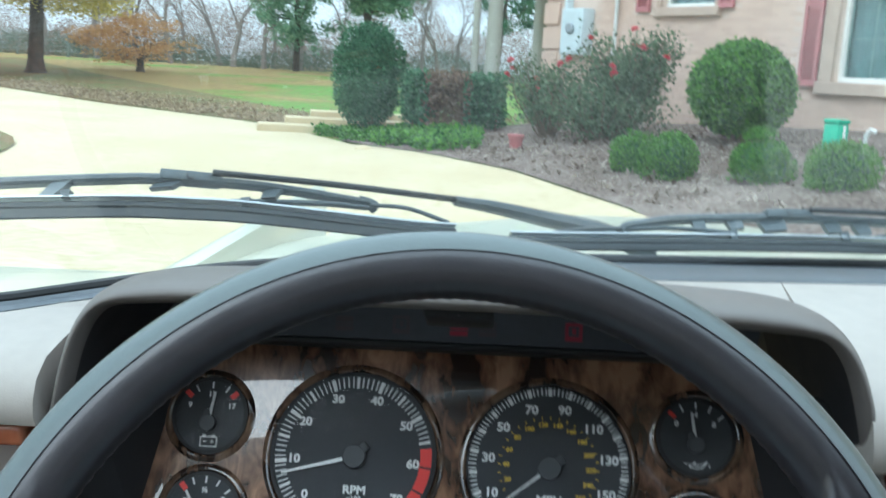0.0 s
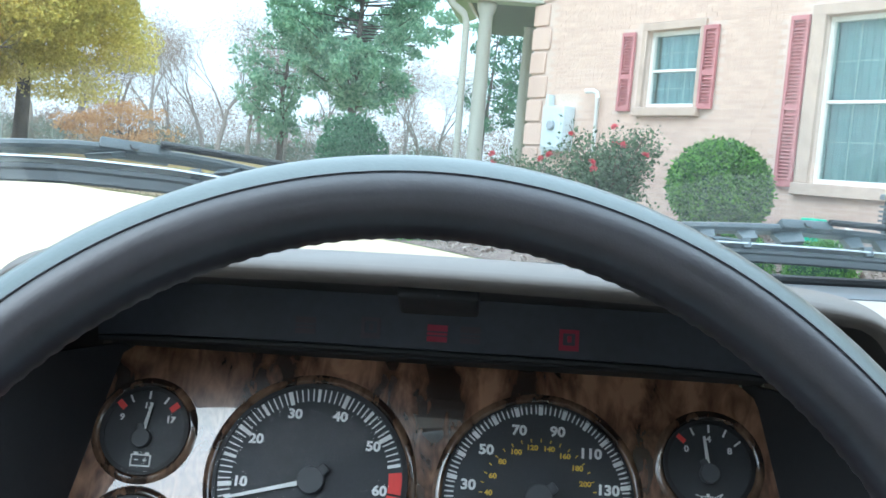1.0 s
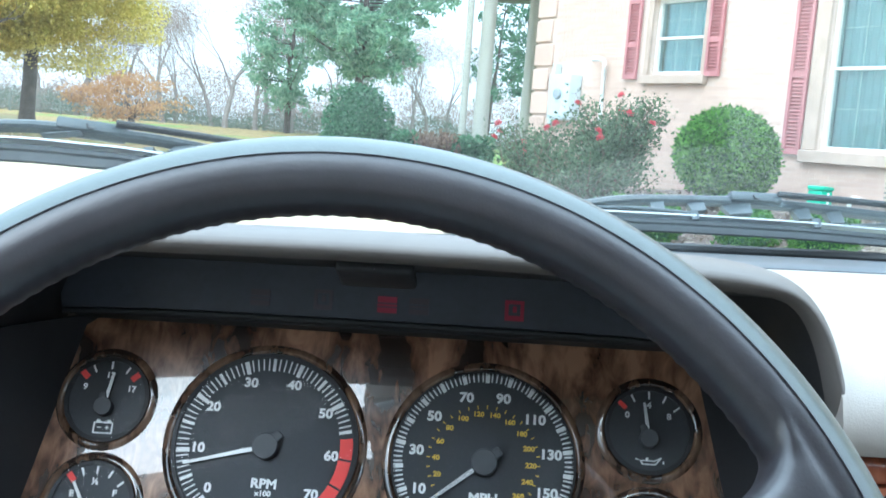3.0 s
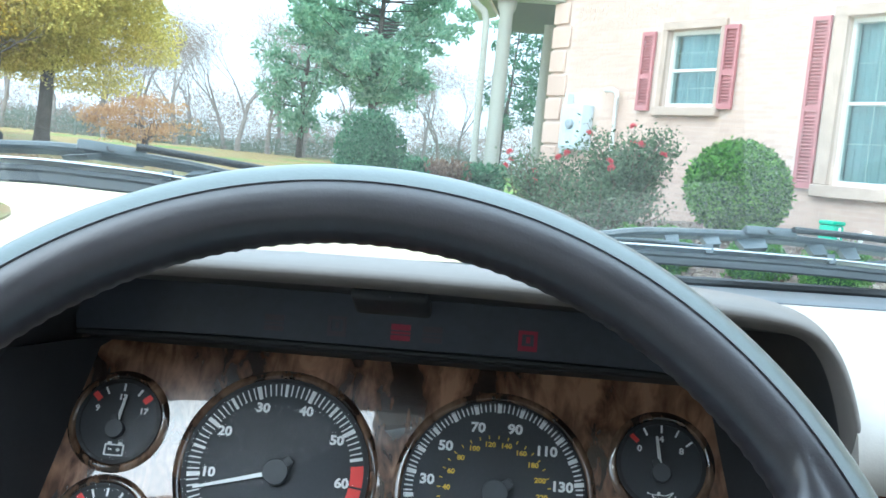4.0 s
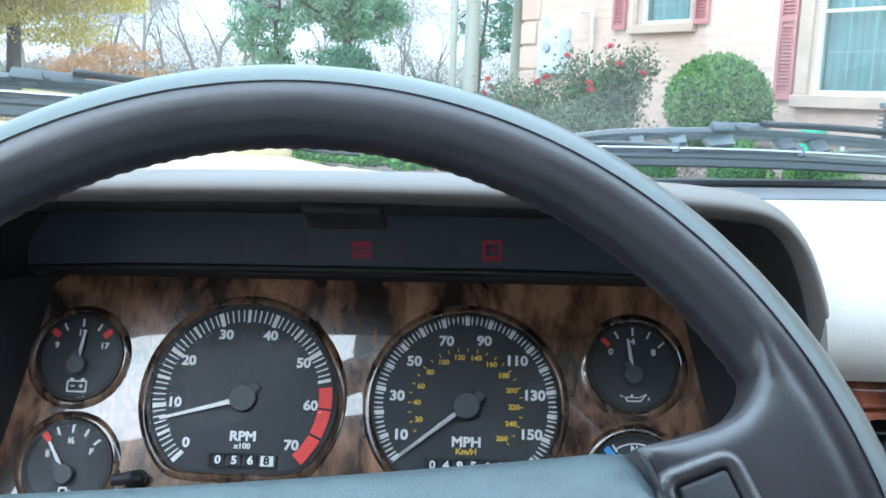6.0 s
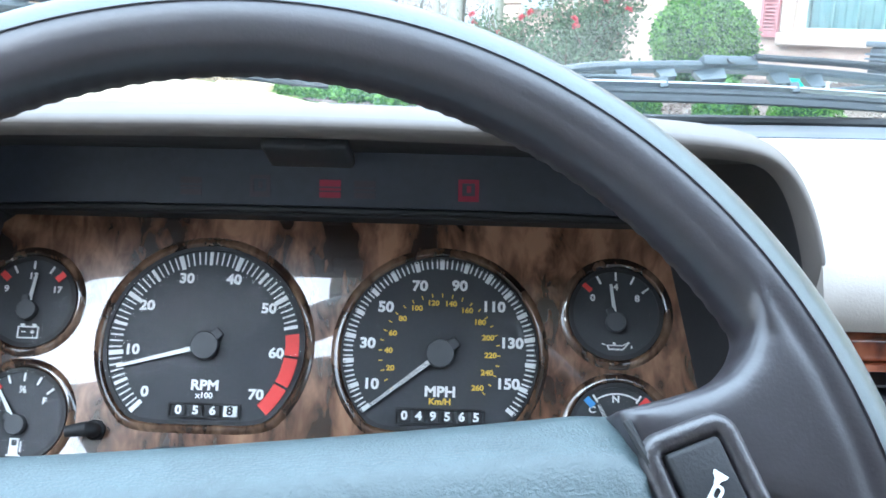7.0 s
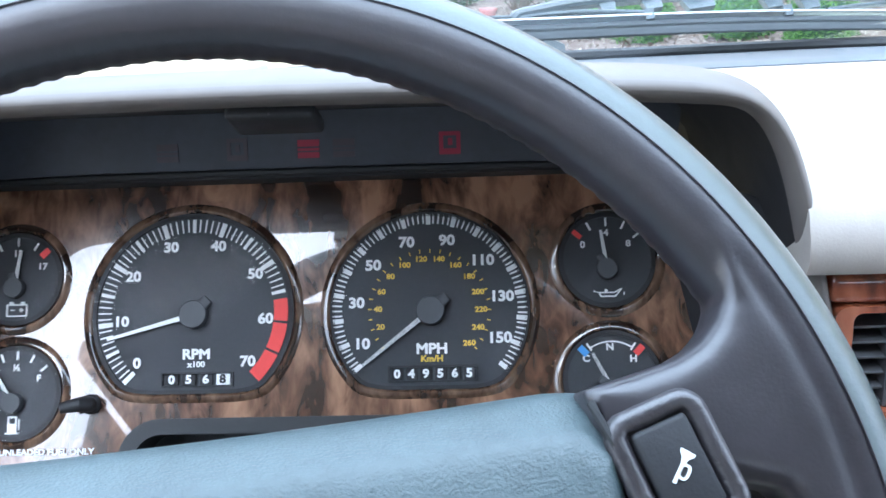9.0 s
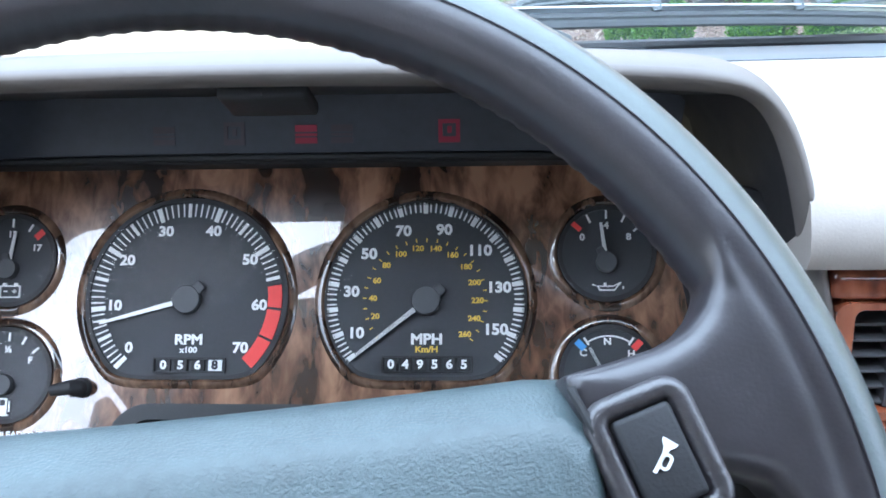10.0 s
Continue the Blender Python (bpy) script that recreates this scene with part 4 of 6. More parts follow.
def right_wiper():
    ob = thing("windscreen_wiper", "satin black wiper parked across the passenger's glass", "wiper", wiper_frame(0.2408, 0.1401, 1.0824), "wipers")
    blade(ob, [(-0.217, 0.060, -0.018), (-0.110, 0.0355, -0.019), (-0.050, 0.021, -0.019), (0.025, 0.001, -0.019), (0.098, -0.022, -0.019), (0.20, -0.056, -0.019), (0.30, -0.092, -0.018)], 0.009)
    part("bridge", bar([(-0.128, 0.0185, -0.004), (-0.098, 0.0155, -0.0005), (-0.072, 0.0125, 0.0), (-0.018, 0.003, 0.0), (0.028, -0.0095, 0.0), (0.110, -0.036, -0.001), (0.16, -0.053, -0.004)], 0.009, 0.0062), WIPER, ob)
    pivot_plate(ob, (0, 0.0, 0.0010), -14)
    part("end_hook", bar([(-0.121, 0.018, -0.003), (-0.128, 0.0185, -0.0045), (-0.132, 0.019, -0.0075)], 0.010, 0.006), WIPER, ob)
    part("lever", bar([(-0.127, 0.020, -0.007), (-0.100, 0.020, -0.008), (-0.075, 0.021, -0.012), (-0.050, 0.021, -0.017)], 0.005, 0.0024), WIPER, ob)
    part("tip_arm", bar([(-0.128, 0.020, -0.006), (-0.155, 0.031, -0.008), (-0.185, 0.050, -0.016)], 0.004, 0.0022), WIPER, ob)
    part("far_lever", bar([(0.155, -0.050, -0.005), (0.110, -0.034, -0.009), (0.070, -0.014, -0.017)], 0.005, 0.0024), WIPER, ob)
    claws(ob, [(-0.072, 0.013, -0.003, 0.016, -0.010, 0.005), (-0.044, 0.008, -0.003, 0.014, -0.012, 0.006), (-0.014, 0.002, -0.003, 0.009, -0.014, 0.010), (0.036, -0.012, -0.003, -0.006, -0.014, 0.006), (0.062, -0.020, -0.003, -0.014, -0.015, 0.006), (-0.050, 0.021, -0.015, 0.021, -0.022, 0.003), (0.042, -0.004, -0.015, -0.004, -0.022, 0.003), (0.14, -0.044, -0.003, -0.036, -0.018, 0.004)])
    part("arm", bar([(0.018, 0.003, 0.0035), (0.105, -0.025, 0.004), (0.30, -0.095, 0.004)], (0.005, 0.007), 0.0034), RUBBER, ob, "slim black arm")


left_wiper()
right_wiper()
nozzle = car_thing("washer_nozzle", "small grey washer nozzle block on the scuttle", "washer nozzle")
part("nozzle_body", tube([(0.09, 0.235, 0.994), (0.13, 0.225, 1.000), (0.165, 0.22, 1.004), (0.18, 0.22, 0.998)], [0.004, 0.007, 0.009, 0.007], 10, 0.6), VENTSTRIP, nozzle)

# glass, a sheet 5 mm thick
screen = car_thing("windscreen", "clear raked windscreen glass", "windscreen", kind="structure")
bm = bmesh.new()
def pane_row(z, off):
    return [on_glass(x, z, off) for x in (-0.5, -0.1, 0.3, 0.7, 1.15)]
rows = [pane_row(z, o) for z, o in ((1.036, -0.002), (1.17, -0.002), (1.31, -0.002), (1.31, -0.007), (1.17, -0.007), (1.036, -0.007))]
vs = [[bm.verts.new(p) for p in r] for r in rows]
for a, b in zip(vs, vs[1:]):
    for i in range(len(a) - 1):
        bm.faces.new((a[i], a[i + 1], b[i + 1], b[i]))
pane = part("pane", fix(bm), WINDSCREEN, screen)
pane.visible_shadow = False

# unseen cabin round and behind the camera: part roof, door and rear trim
cabin = car_thing("car_cabin", "oatmeal cloth lined cabin with an unseen part roof added to block sky", "car cabin", kind="structure")
# half roof added to cut off the sky mirrored in the veneer
bm = bmesh.new()
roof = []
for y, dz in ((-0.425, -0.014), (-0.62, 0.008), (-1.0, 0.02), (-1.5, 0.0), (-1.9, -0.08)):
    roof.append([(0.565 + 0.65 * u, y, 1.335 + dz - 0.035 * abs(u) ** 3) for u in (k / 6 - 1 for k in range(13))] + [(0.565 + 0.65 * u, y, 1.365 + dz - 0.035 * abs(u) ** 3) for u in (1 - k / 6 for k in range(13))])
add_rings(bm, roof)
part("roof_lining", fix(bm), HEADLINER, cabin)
for sx, xa in ((-1, -0.53), (1, 1.27)):
    part("door_trim", box((min(xa, xa - sx * 0.06), -1.6, 0.3), (max(xa, xa - sx * 0.06), -0.02, 0.93), 0.02, 2), HEADLINER, cabin)
part("rear_trim", box((-0.5, -1.9, 0.3), (1.24, -1.75, 1.0), 0.02, 2), HEADLINER, cabin)
# unseen panels added to hold back light from behind
part("rear_bulkhead", box((-0.5, -1.30, 0.3), (1.24, -1.24, 1.00), 0.02, 2), HEADLINER, cabin)
for xa in (-0.53, 1.24):
    part("quarter_panel", box((xa, -1.9, 0.90), (xa + 0.03, -0.85, 1.30), 0.01, 1), HEADLINER, cabin)
# added slab, its front edge set to bound the sky's reflection on the veneer
edge_ = [(-0.5, -1.9), (-0.085, -1.9), (-0.085, -0.62), (-0.30, -0.665), (-0.5, -0.72)]
part("rear_roof", fix(add_rings(bmesh.new(), [[(x, y, z) for x, y in edge_] for z in (1.305, 1.335)])), HEADLINER, cabin, smooth=False)
part("cabin_floor", box((-0.5, -1.8, 0.24), (1.24, 0.1, 0.30)), HEADLINER, cabin)
part("bulkhead", box((-0.5, 0.02, 0.3), (1.24, 0.06, 0.90)), BLACK, cabin)
for sx in (-1, 1):
    part("seat_back", box((-0.24 + (0.74 if sx > 0 else 0), -1.05, 0.35), (0.24 + (0.74 if sx > 0 else 0), -0.9, 1.08), 0.05, 3), CREAM, cabin)

car = car_thing("car_body", "cream painted car bonnet ahead of the windscreen", "car body")
bm = bmesh.new()
rings = []
for y, zc, ze in ((0.30, 0.930, 0.88), (0.7, 0.905, 0.855), (1.2, 0.880, 0.825), (1.8, 0.830, 0.77), (2.15, 0.785, 0.72), (2.3, 0.70, 0.63)):
    rings.append([(0.37 + 0.88 * u, y - 0.12 * u * u, zc + (ze - zc) * abs(u) ** 2.6 + 0.018 * math.exp(-((abs(u) - 0.1) / 0.28) ** 4)) for u in (k / 10 - 1 for k in range(21))])
vs = [[bm.verts.new(p) for p in r] for r in rings]
for a, b in zip(vs, vs[1:]):
    for i in range(20):
        bm.faces.new((a[i], a[i + 1], b[i + 1], b[i]))
cowl = bmesh.new()
add_rings(cowl, [[(x, seal_at(x)[0] + 0.006, seal_at(x)[1] - 0.014), (x, max(0.22, seal_at(x)[0] + 0.06), 0.992), (x, 0.34, 0.950), (x, 0.34, 0.93), (x, seal_at(x)[0] + 0.006, 0.94)] for x in (-0.45 + 1.6 * k / 24 for k in range(25))])
part("scuttle", fix(cowl), PAINT, car, "cream painted panel below the glass")
bon = part("bonnet", fix(bm), PAINT, car)
bon.modifiers.new("round", "SUBSURF").levels = 2
bon.modifiers["round"].render_levels = 2
slot = Matrix.Translation((-0.222, 0.318, 0.9645)) @ pose(0, 0, 0, -19, 0, 8)
part("air_slot", box((-0.052, -0.013, -0.004), (0.060, 0.013, 0.004), 0.003, 2, slot), BLACK, car, "black scuttle air slot")
part("front_wing", box((-0.52, 0.1, 0.3), (-0.47, 2.1, 0.86), 0.02, 2), PAINT, car)
part("front_wing", box((1.21, 0.1, 0.3), (1.26, 2.1, 0.86), 0.02, 2), PAINT, car)
part("nose", box((-0.5, 2.12, 0.3), (1.24, 2.3, 0.72), 0.05, 3), PAINT, car)
for wx in (-0.45, 1.19):
    bm = tube([(wx - 0.1, 1.45, 0.31), (wx + 0.1, 1.45, 0.31)], 0.31, 32)
    part("tyre", bm, RUBBER, car)


# ---- outdoors: ground ----
# the plan below is drawn at 1 : 1.6; full_size() brings it to scale, and the drive under the car stays level with its wheels
SPAN = 1.6
ORIGIN = Vector((0.055, -0.555, 1.105))
indoors = set(bpy.data.objects)


def ss(a, b, v):
    v = min(1, max(0, (v - a) / (b - a)))
    return v * v * (3 - 2 * v)


def full_size(p):
    p = Vector(p)
    return ORIGIN + (p - ORIGIN) * (1 + (SPAN - 1) * ss(2.2, 5.2, p.y))


def ground_z(x, y):
    z = 0.40 * ss(1.5, 10, y) + 0.55 * ss(20, 42, y)
    return z + min(0.60, 0.135 * max(0, x + 1.5)) * ss(2.2, 5, y) * (1 - ss(14, 20, y))


EDGE = [(-60.0, 60.0), (-30.0, 34.0), (-10.6, 18.7), (-6.2, 14.2), (-3.4, 12.0), (-2.6, 11.0), (-1.75, 9.6), (-0.7, 8.0), (0.1, 6.6), (0.75, 5.0), (1.5, 3.2), (2.6, 1.5), (4.0, -2.0), (5.0, -60.0)]


def edge_x(y):
    """Where the drive's far edge lies at that y."""
    for (x0, y0), (x1, y1) in zip(EDGE, EDGE[1:]):
        if y1 <= y <= y0:
            return x0 + (x1 - x0) * (y - y0) / (y1 - y0)
    return -200 if y > 60 else 5


def two_tone(name, a, b, c, scale, detail_scale, rough=0.95, bump=0.6, west=0.0):
    """A ground of three tones in soft patches and fine litter."""
    m = bpy.data.materials.new(name)
    m.use_nodes = True
    n, l = m.node_tree.nodes, m.node_tree.links
    s = n["Principled BSDF"]
    s.inputs["Roughness"].default_value = rough
    s.inputs["Specular IOR Level"].default_value = 0.2
    tc = n.new("ShaderNodeTexCoord")
    big, fine = n.new("ShaderNodeTexNoise"), n.new("ShaderNodeTexNoise")
    big.inputs["Scale"].default_value, big.inputs["Detail"].default_value = scale, 3
    fine.inputs["Scale"].default_value, fine.inputs["Detail"].default_value = detail_scale, 5
    l.new(tc.outputs["Object"], big.inputs["Vector"])
    l.new(tc.outputs["Object"], fine.inputs["Vector"])
    r1, r2 = n.new("ShaderNodeValToRGB"), n.new("ShaderNodeValToRGB")
    r1.color_ramp.elements[0].position, r1.color_ramp.elements[0].color = 0.42, (*a, 1)
    r1.color_ramp.elements[1].position, r1.color_ramp.elements[1].color = 0.6, (*b, 1)
    r2.color_ramp.elements[0].position, r2.color_ramp.elements[0].color = 0.48, (0, 0, 0, 1)
    r2.color_ramp.elements[1].position, r2.color_ramp.elements[1].color = 0.66, (1, 1, 1, 1)
    if west:
        # leaf-brown under the maples, greener away from them
        sp, mr, ad = n.new("ShaderNodeSeparateXYZ"), n.new("ShaderNodeMapRange"), n.new("ShaderNodeMath")
        l.new(tc.outputs["Object"], sp.inputs[0])
        mr.inputs["From Min"].default_value, mr.inputs["From Max"].default_value = -14.0, -4.0
        mr.inputs["To Min"].default_value, mr.inputs["To Max"].default_value = west, -west
        l.new(sp.outputs["X"], mr.inputs["Value"])
        l.new(big.outputs[0], ad.inputs[0])
        l.new(mr.outputs[0], ad.inputs[1])
        l.new(ad.outputs[0], r1.inputs[0])
    else:
        l.new(big.outputs[0], r1.inputs[0])
    l.new(fine.outputs[0], r2.inputs[0])
    mx = n.new("ShaderNodeMixRGB")
    mx.inputs[2].default_value = (*c, 1)
    l.new(r2.outputs[0], mx.inputs[0])
    l.new(r1.outputs[0], mx.inputs[1])
    l.new(mx.outputs[0], s.inputs["Base Color"])
    bp = n.new("ShaderNodeBump")
    bp.inputs["Strength"].default_value, bp.inputs["Distance"].default_value = bump, 0.03
    l.new(fine.outputs[0], bp.inputs["Height"])
    l.new(bp.outputs[0], s.inputs["Normal"])
    return m


GRASS = two_tone("autumn_lawn", (0.11, 0.24, 0.035), (0.28, 0.20, 0.075), (0.20, 0.13, 0.06), 0.16, 3.5, west=0.12)
LEAFY = two_tone("leaf_strewn_grass", (0.16, 0.14, 0.06), (0.20, 0.12, 0.06), (0.10, 0.13, 0.04), 0.5, 7.0)
MULCH = two_tone("bark_mulch", (0.10, 0.07, 0.055), (0.17, 0.13, 0.11), (0.30, 0.25, 0.21), 1.5, 22.0)
CONCRETE = two_tone("pale_concrete", (0.52, 0.43, 0.275), (0.57, 0.485, 0.325), (0.47, 0.385, 0.24), 0.4, 9.0, 0.85, 0.15)


def lay(name, xs, ys, lift, mat, label, keep=None, category=""):
    g, verts, faces = {}, [], []
    for i, x in enumerate(xs):
        for j, y in enumerate(ys):
            g[i, j] = len(verts)
            verts.append((x, y, ground_z(x, y) + lift))
    for i in range(len(xs) - 1):
        for j in range(len(ys) - 1):
            if keep is None or keep((xs[i] + xs[i + 1]) / 2, (ys[j] + ys[j + 1]) / 2):
                faces.append((g[i, j], g[i + 1, j], g[i + 1, j + 1], g[i, j + 1]))
    me = bpy.data.meshes.new(name)
    me.from_pydata(verts, [], faces)
    me.materials.append(mat)
    me.polygons.foreach_set("use_smooth", [True] * len(me.polygons))
    return tagged(new(name, me), label, category or name, kind="structure")


def strip_mesh(name, rows, lift, mat, label, category):
    """A sheet between pairs of plan points, resting on the ground."""
    verts, faces = [], []
    n = 14
    for (xa, ya), (xb, yb) in rows:
        for k in range(n + 1):
            x, y = xa + (xb - xa) * k / n, ya + (yb - ya) * k / n
            verts.append((x, y, ground_z(x, y) + lift))
    for i in range(len(rows) - 1):
        for k in range(n):
            a = i * (n + 1) + k
            faces.append((a, a + 1, a + n + 2, a + n + 1))
    me = bpy.data.meshes.new(name)
    me.from_pydata(verts, [], faces)
    me.materials.append(mat)
    return tagged(new(name, me), label, category, kind="structure")


near = [-60, -45, -32, -24] + [k * 0.8 - 20 for k in range(45)] + [18, 24, 32, 45, 60]
far_y = [-60, -30, -15] + [k * 0.6 - 8 for k in range(85)] + [46, 52, 60, 75, 100, 150, 250, 500]
lay("ground", [-600, -300, -150, -90] + near + [90, 150, 300, 600], [-300, -120] + far_y, 0.0, GRASS, "green lawn turning brown, strewn with leaves", category="lawn")
dy = [-40 + 2 * k for k in range(21)] + [2 + 0.25 * k for k in range(1, 48)] + [14.5, 16, 18.7, 22, 26, 30, 34]
strip_mesh("driveway", [((-26.0 - max(0, y - 8) * 0.7, y - 2), (edge_x(y) if y < 18.7 else edge_x(y), y)) for y in dy], 0.012, CONCRETE, "pale buff concrete driveway", "driveway")
isl = []
for k in range(13):
    v = -1 + 2 * k / 12
    w = math.sqrt(max(0.0004, 1 - v * v))
    isl.append(((-6.6 - 2.55 * w, 6.9 + 2.1 * v), (-6.6 + 2.55 * w, 6.9 + 2.1 * v)))
strip_mesh("grass_island", isl, 0.03, LEAFY, "rounded grass island covered with fallen leaves", "lawn island")
strip_mesh("leafy_verge", [((edge_x(y) + 0.02, y), (edge_x(y) + 1.2 + 0.28 * (y - 10), y + 1.2 + 0.2 * (y - 10))) for y in (11.1, 11.6, 12, 13, 14.2, 16, 18.7, 24, 30)], 0.02, LEAFY, "brown leaf-strewn verge along the drive", "verge")
strip_mesh("planting_bed", [((edge_x(y) + 0.02, y), (edge_x(y) + 6.0, y + 4.0)) for y in (1.5, 2.3, 3.2, 4, 5, 5.8, 6.6, 7.3, 8.0, 8.8, 9.6)], 0.015, MULCH, "bark mulch planting bed beside the house", "planting bed")


# ---- foliage ----
def leaf_mesh(name, points, size, mat, rng, droop=0.0, long=1.6):
    """Many small bent leaves, each its own island."""
    p = np.asarray(points, float)
    n = len(p)
    d = rng.normal(size=(n, 3))
    d[:, 2] -= droop
    d /= np.linalg.norm(d, axis=1)[:, None]
    e = np.cross(d, rng.normal(size=(n, 3)))
    e /= np.linalg.norm(e, axis=1)[:, None] + 1e-9
    s = size * rng.uniform(0.6, 1.35, size=(n, 1))
    up = np.cross(d, e)
    v = np.concatenate([p, p + d * s * 0.5 * long + e * s * 0.42 + up * s * 0.12, p + d * s * long, p + d * s * 0.5 * long - e * s * 0.42 + up * s * 0.12], 1).reshape(-1, 3)
    me = bpy.data.meshes.new(name)
    me.from_pydata(v.tolist(), [], np.arange(4 * n).reshape(-1, 4).tolist())
    me.materials.append(mat)
    return me


def leaf_material(name, c0, c1, rough=0.55):
    """Leaves that let a part of the light through."""
    m = material(name, c1, rough, vary=0.05, scale=3, dark=c0, island=0.85, spec=0.3)
    n, l = m.node_tree.nodes, m.node_tree.links
    b, ramp = n["Principled BSDF"], n["Color Ramp"]
    tr, mx = n.new("ShaderNodeBsdfTranslucent"), n.new("ShaderNodeMixShader")
    mx.inputs[0].default_value = 0.45
    l.new(ramp.outputs[0], tr.inputs[0])
    l.new(b.outputs[0], mx.inputs[1])
    l.new(tr.outputs[0], mx.inputs[2])
    l.new(mx.outputs[0], n["Material Output"].inputs[0])
    return m


BOX_BRIGHT = leaf_material("bright_boxwood_leaf", (0.020, 0.085, 0.018), (0.18, 0.37, 0.07), 0.32)
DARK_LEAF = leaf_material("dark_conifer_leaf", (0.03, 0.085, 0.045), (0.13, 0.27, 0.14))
ROSE_LEAF = leaf_material("rose_leaf", (0.05, 0.085, 0.045), (0.18, 0.25, 0.14))
BROWN_LEAF = leaf_material("dry_brown_leaf", (0.13, 0.085, 0.06), (0.26, 0.18, 0.13))
MAPLE_LEAF = leaf_material("yellow_green_leaf", (0.46, 0.405, 0.085), (0.86, 0.72, 0.22))
GOLD_LEAF = leaf_material("golden_leaf", (0.56, 0.40, 0.05), (0.88, 0.68, 0.13))
ORANGE_LEAF = leaf_material("orange_leaf", (0.42, 0.22, 0.09), (0.68, 0.42, 0.20))
PINE_LEAF = leaf_material("pine_needle", (0.13, 0.26, 0.16), (0.33, 0.50, 0.31))
THICKET_LEAF = leaf_material("grey_green_thicket_leaf", (0.10, 0.13, 0.095), (0.23, 0.26, 0.20))
TWIG_LEAF = leaf_material("thin_russet_twig", (0.22, 0.17, 0.14), (0.42, 0.33, 0.27))
BARK = material("grey_brown_bark", (0.10, 0.08, 0.065), 0.9, scale=5, vary=0.3, bump=0.5, bump_scale=18)
PALE_BARK = material("pale_grey_bark", (0.27, 0.235, 0.21), 0.9, scale=5, vary=0.2)
STEM = material("thin_stem", (0.16, 0.12, 0.08), 0.8, scale=9)
PETAL = material("red_rose_petal", (0.62, 0.08, 0.10), 0.5, vary=0.1)
rng = np.random.default_rng(5)


def ball_points(n, c, r, jitter=0.05, hollow=0.82):
    d = rng.normal(size=(n, 3))
    d /= np.linalg.norm(d, axis=1)[:, None]
    k = rng.uniform(hollow, 1.0 + jitter, size=(n, 1))
    return np.asarray(c) + d * k * np.asarray(r)


def clipped_shrub(name, label, c, r, leaf, mat, n, category="shrub", group=""):
    """A clipped bush: a lumpy core, dark for the shaded gaps, stems and a shell of small leaves."""
    x, y, z = c
    base = ground_z(x, y)
    ob = thing(name, label, category, Matrix.Translation((x, y, base)), group)
    zc = z - base
    lumps = rng.normal(size=(5, 3))
    pts = ball_points(n, (0, 0, zc), r)
    for q in lumps:
        q = q / np.linalg.norm(q)
        near_ = ((pts - (0, 0, zc)) / np.asarray(r)) @ q
        pts[near_ > 0.8] += q * 0.025
    pts = pts[pts[:, 2] > 0.01]
    mesh_part("foliage", leaf_mesh("foliage", pts, leaf, mat, rng), mat, ob, smooth=False)
    # solid core whose dark colour stands for shade among the leaves
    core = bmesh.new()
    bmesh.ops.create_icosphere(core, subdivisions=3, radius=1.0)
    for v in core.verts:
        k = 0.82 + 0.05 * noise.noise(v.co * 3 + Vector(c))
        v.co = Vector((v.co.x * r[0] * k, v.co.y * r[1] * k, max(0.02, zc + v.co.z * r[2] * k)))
    part("inner_growth", core, DARK_LEAF, ob, "core coloured dark for the shade between leaves")
    stems = bmesh.new()
    for k in range(5):
        a = k * 1.3
        add_tube(stems, [(0.05 * math.cos(a), 0.05 * math.sin(a), -0.05), (0.07 * math.cos(a), 0.07 * math.sin(a), zc * 0.5), (0.2 * r[0] * math.cos(a), 0.2 * r[1] * math.sin(a), zc)], [0.022, 0.018, 0.012], 7)
    part("stems", fix(stems), STEM, ob)
    return ob


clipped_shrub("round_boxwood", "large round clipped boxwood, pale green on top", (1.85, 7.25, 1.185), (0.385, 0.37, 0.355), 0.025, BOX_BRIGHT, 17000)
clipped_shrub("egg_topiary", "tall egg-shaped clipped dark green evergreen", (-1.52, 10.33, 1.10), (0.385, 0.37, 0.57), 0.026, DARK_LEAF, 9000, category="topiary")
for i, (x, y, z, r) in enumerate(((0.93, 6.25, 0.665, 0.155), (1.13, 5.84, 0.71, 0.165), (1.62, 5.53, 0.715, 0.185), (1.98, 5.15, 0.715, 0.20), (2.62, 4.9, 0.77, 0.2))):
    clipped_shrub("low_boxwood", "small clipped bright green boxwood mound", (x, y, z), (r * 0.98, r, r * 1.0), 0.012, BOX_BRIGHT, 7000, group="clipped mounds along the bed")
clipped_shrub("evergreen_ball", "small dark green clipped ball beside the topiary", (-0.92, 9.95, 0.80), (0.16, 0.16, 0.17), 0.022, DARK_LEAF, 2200)


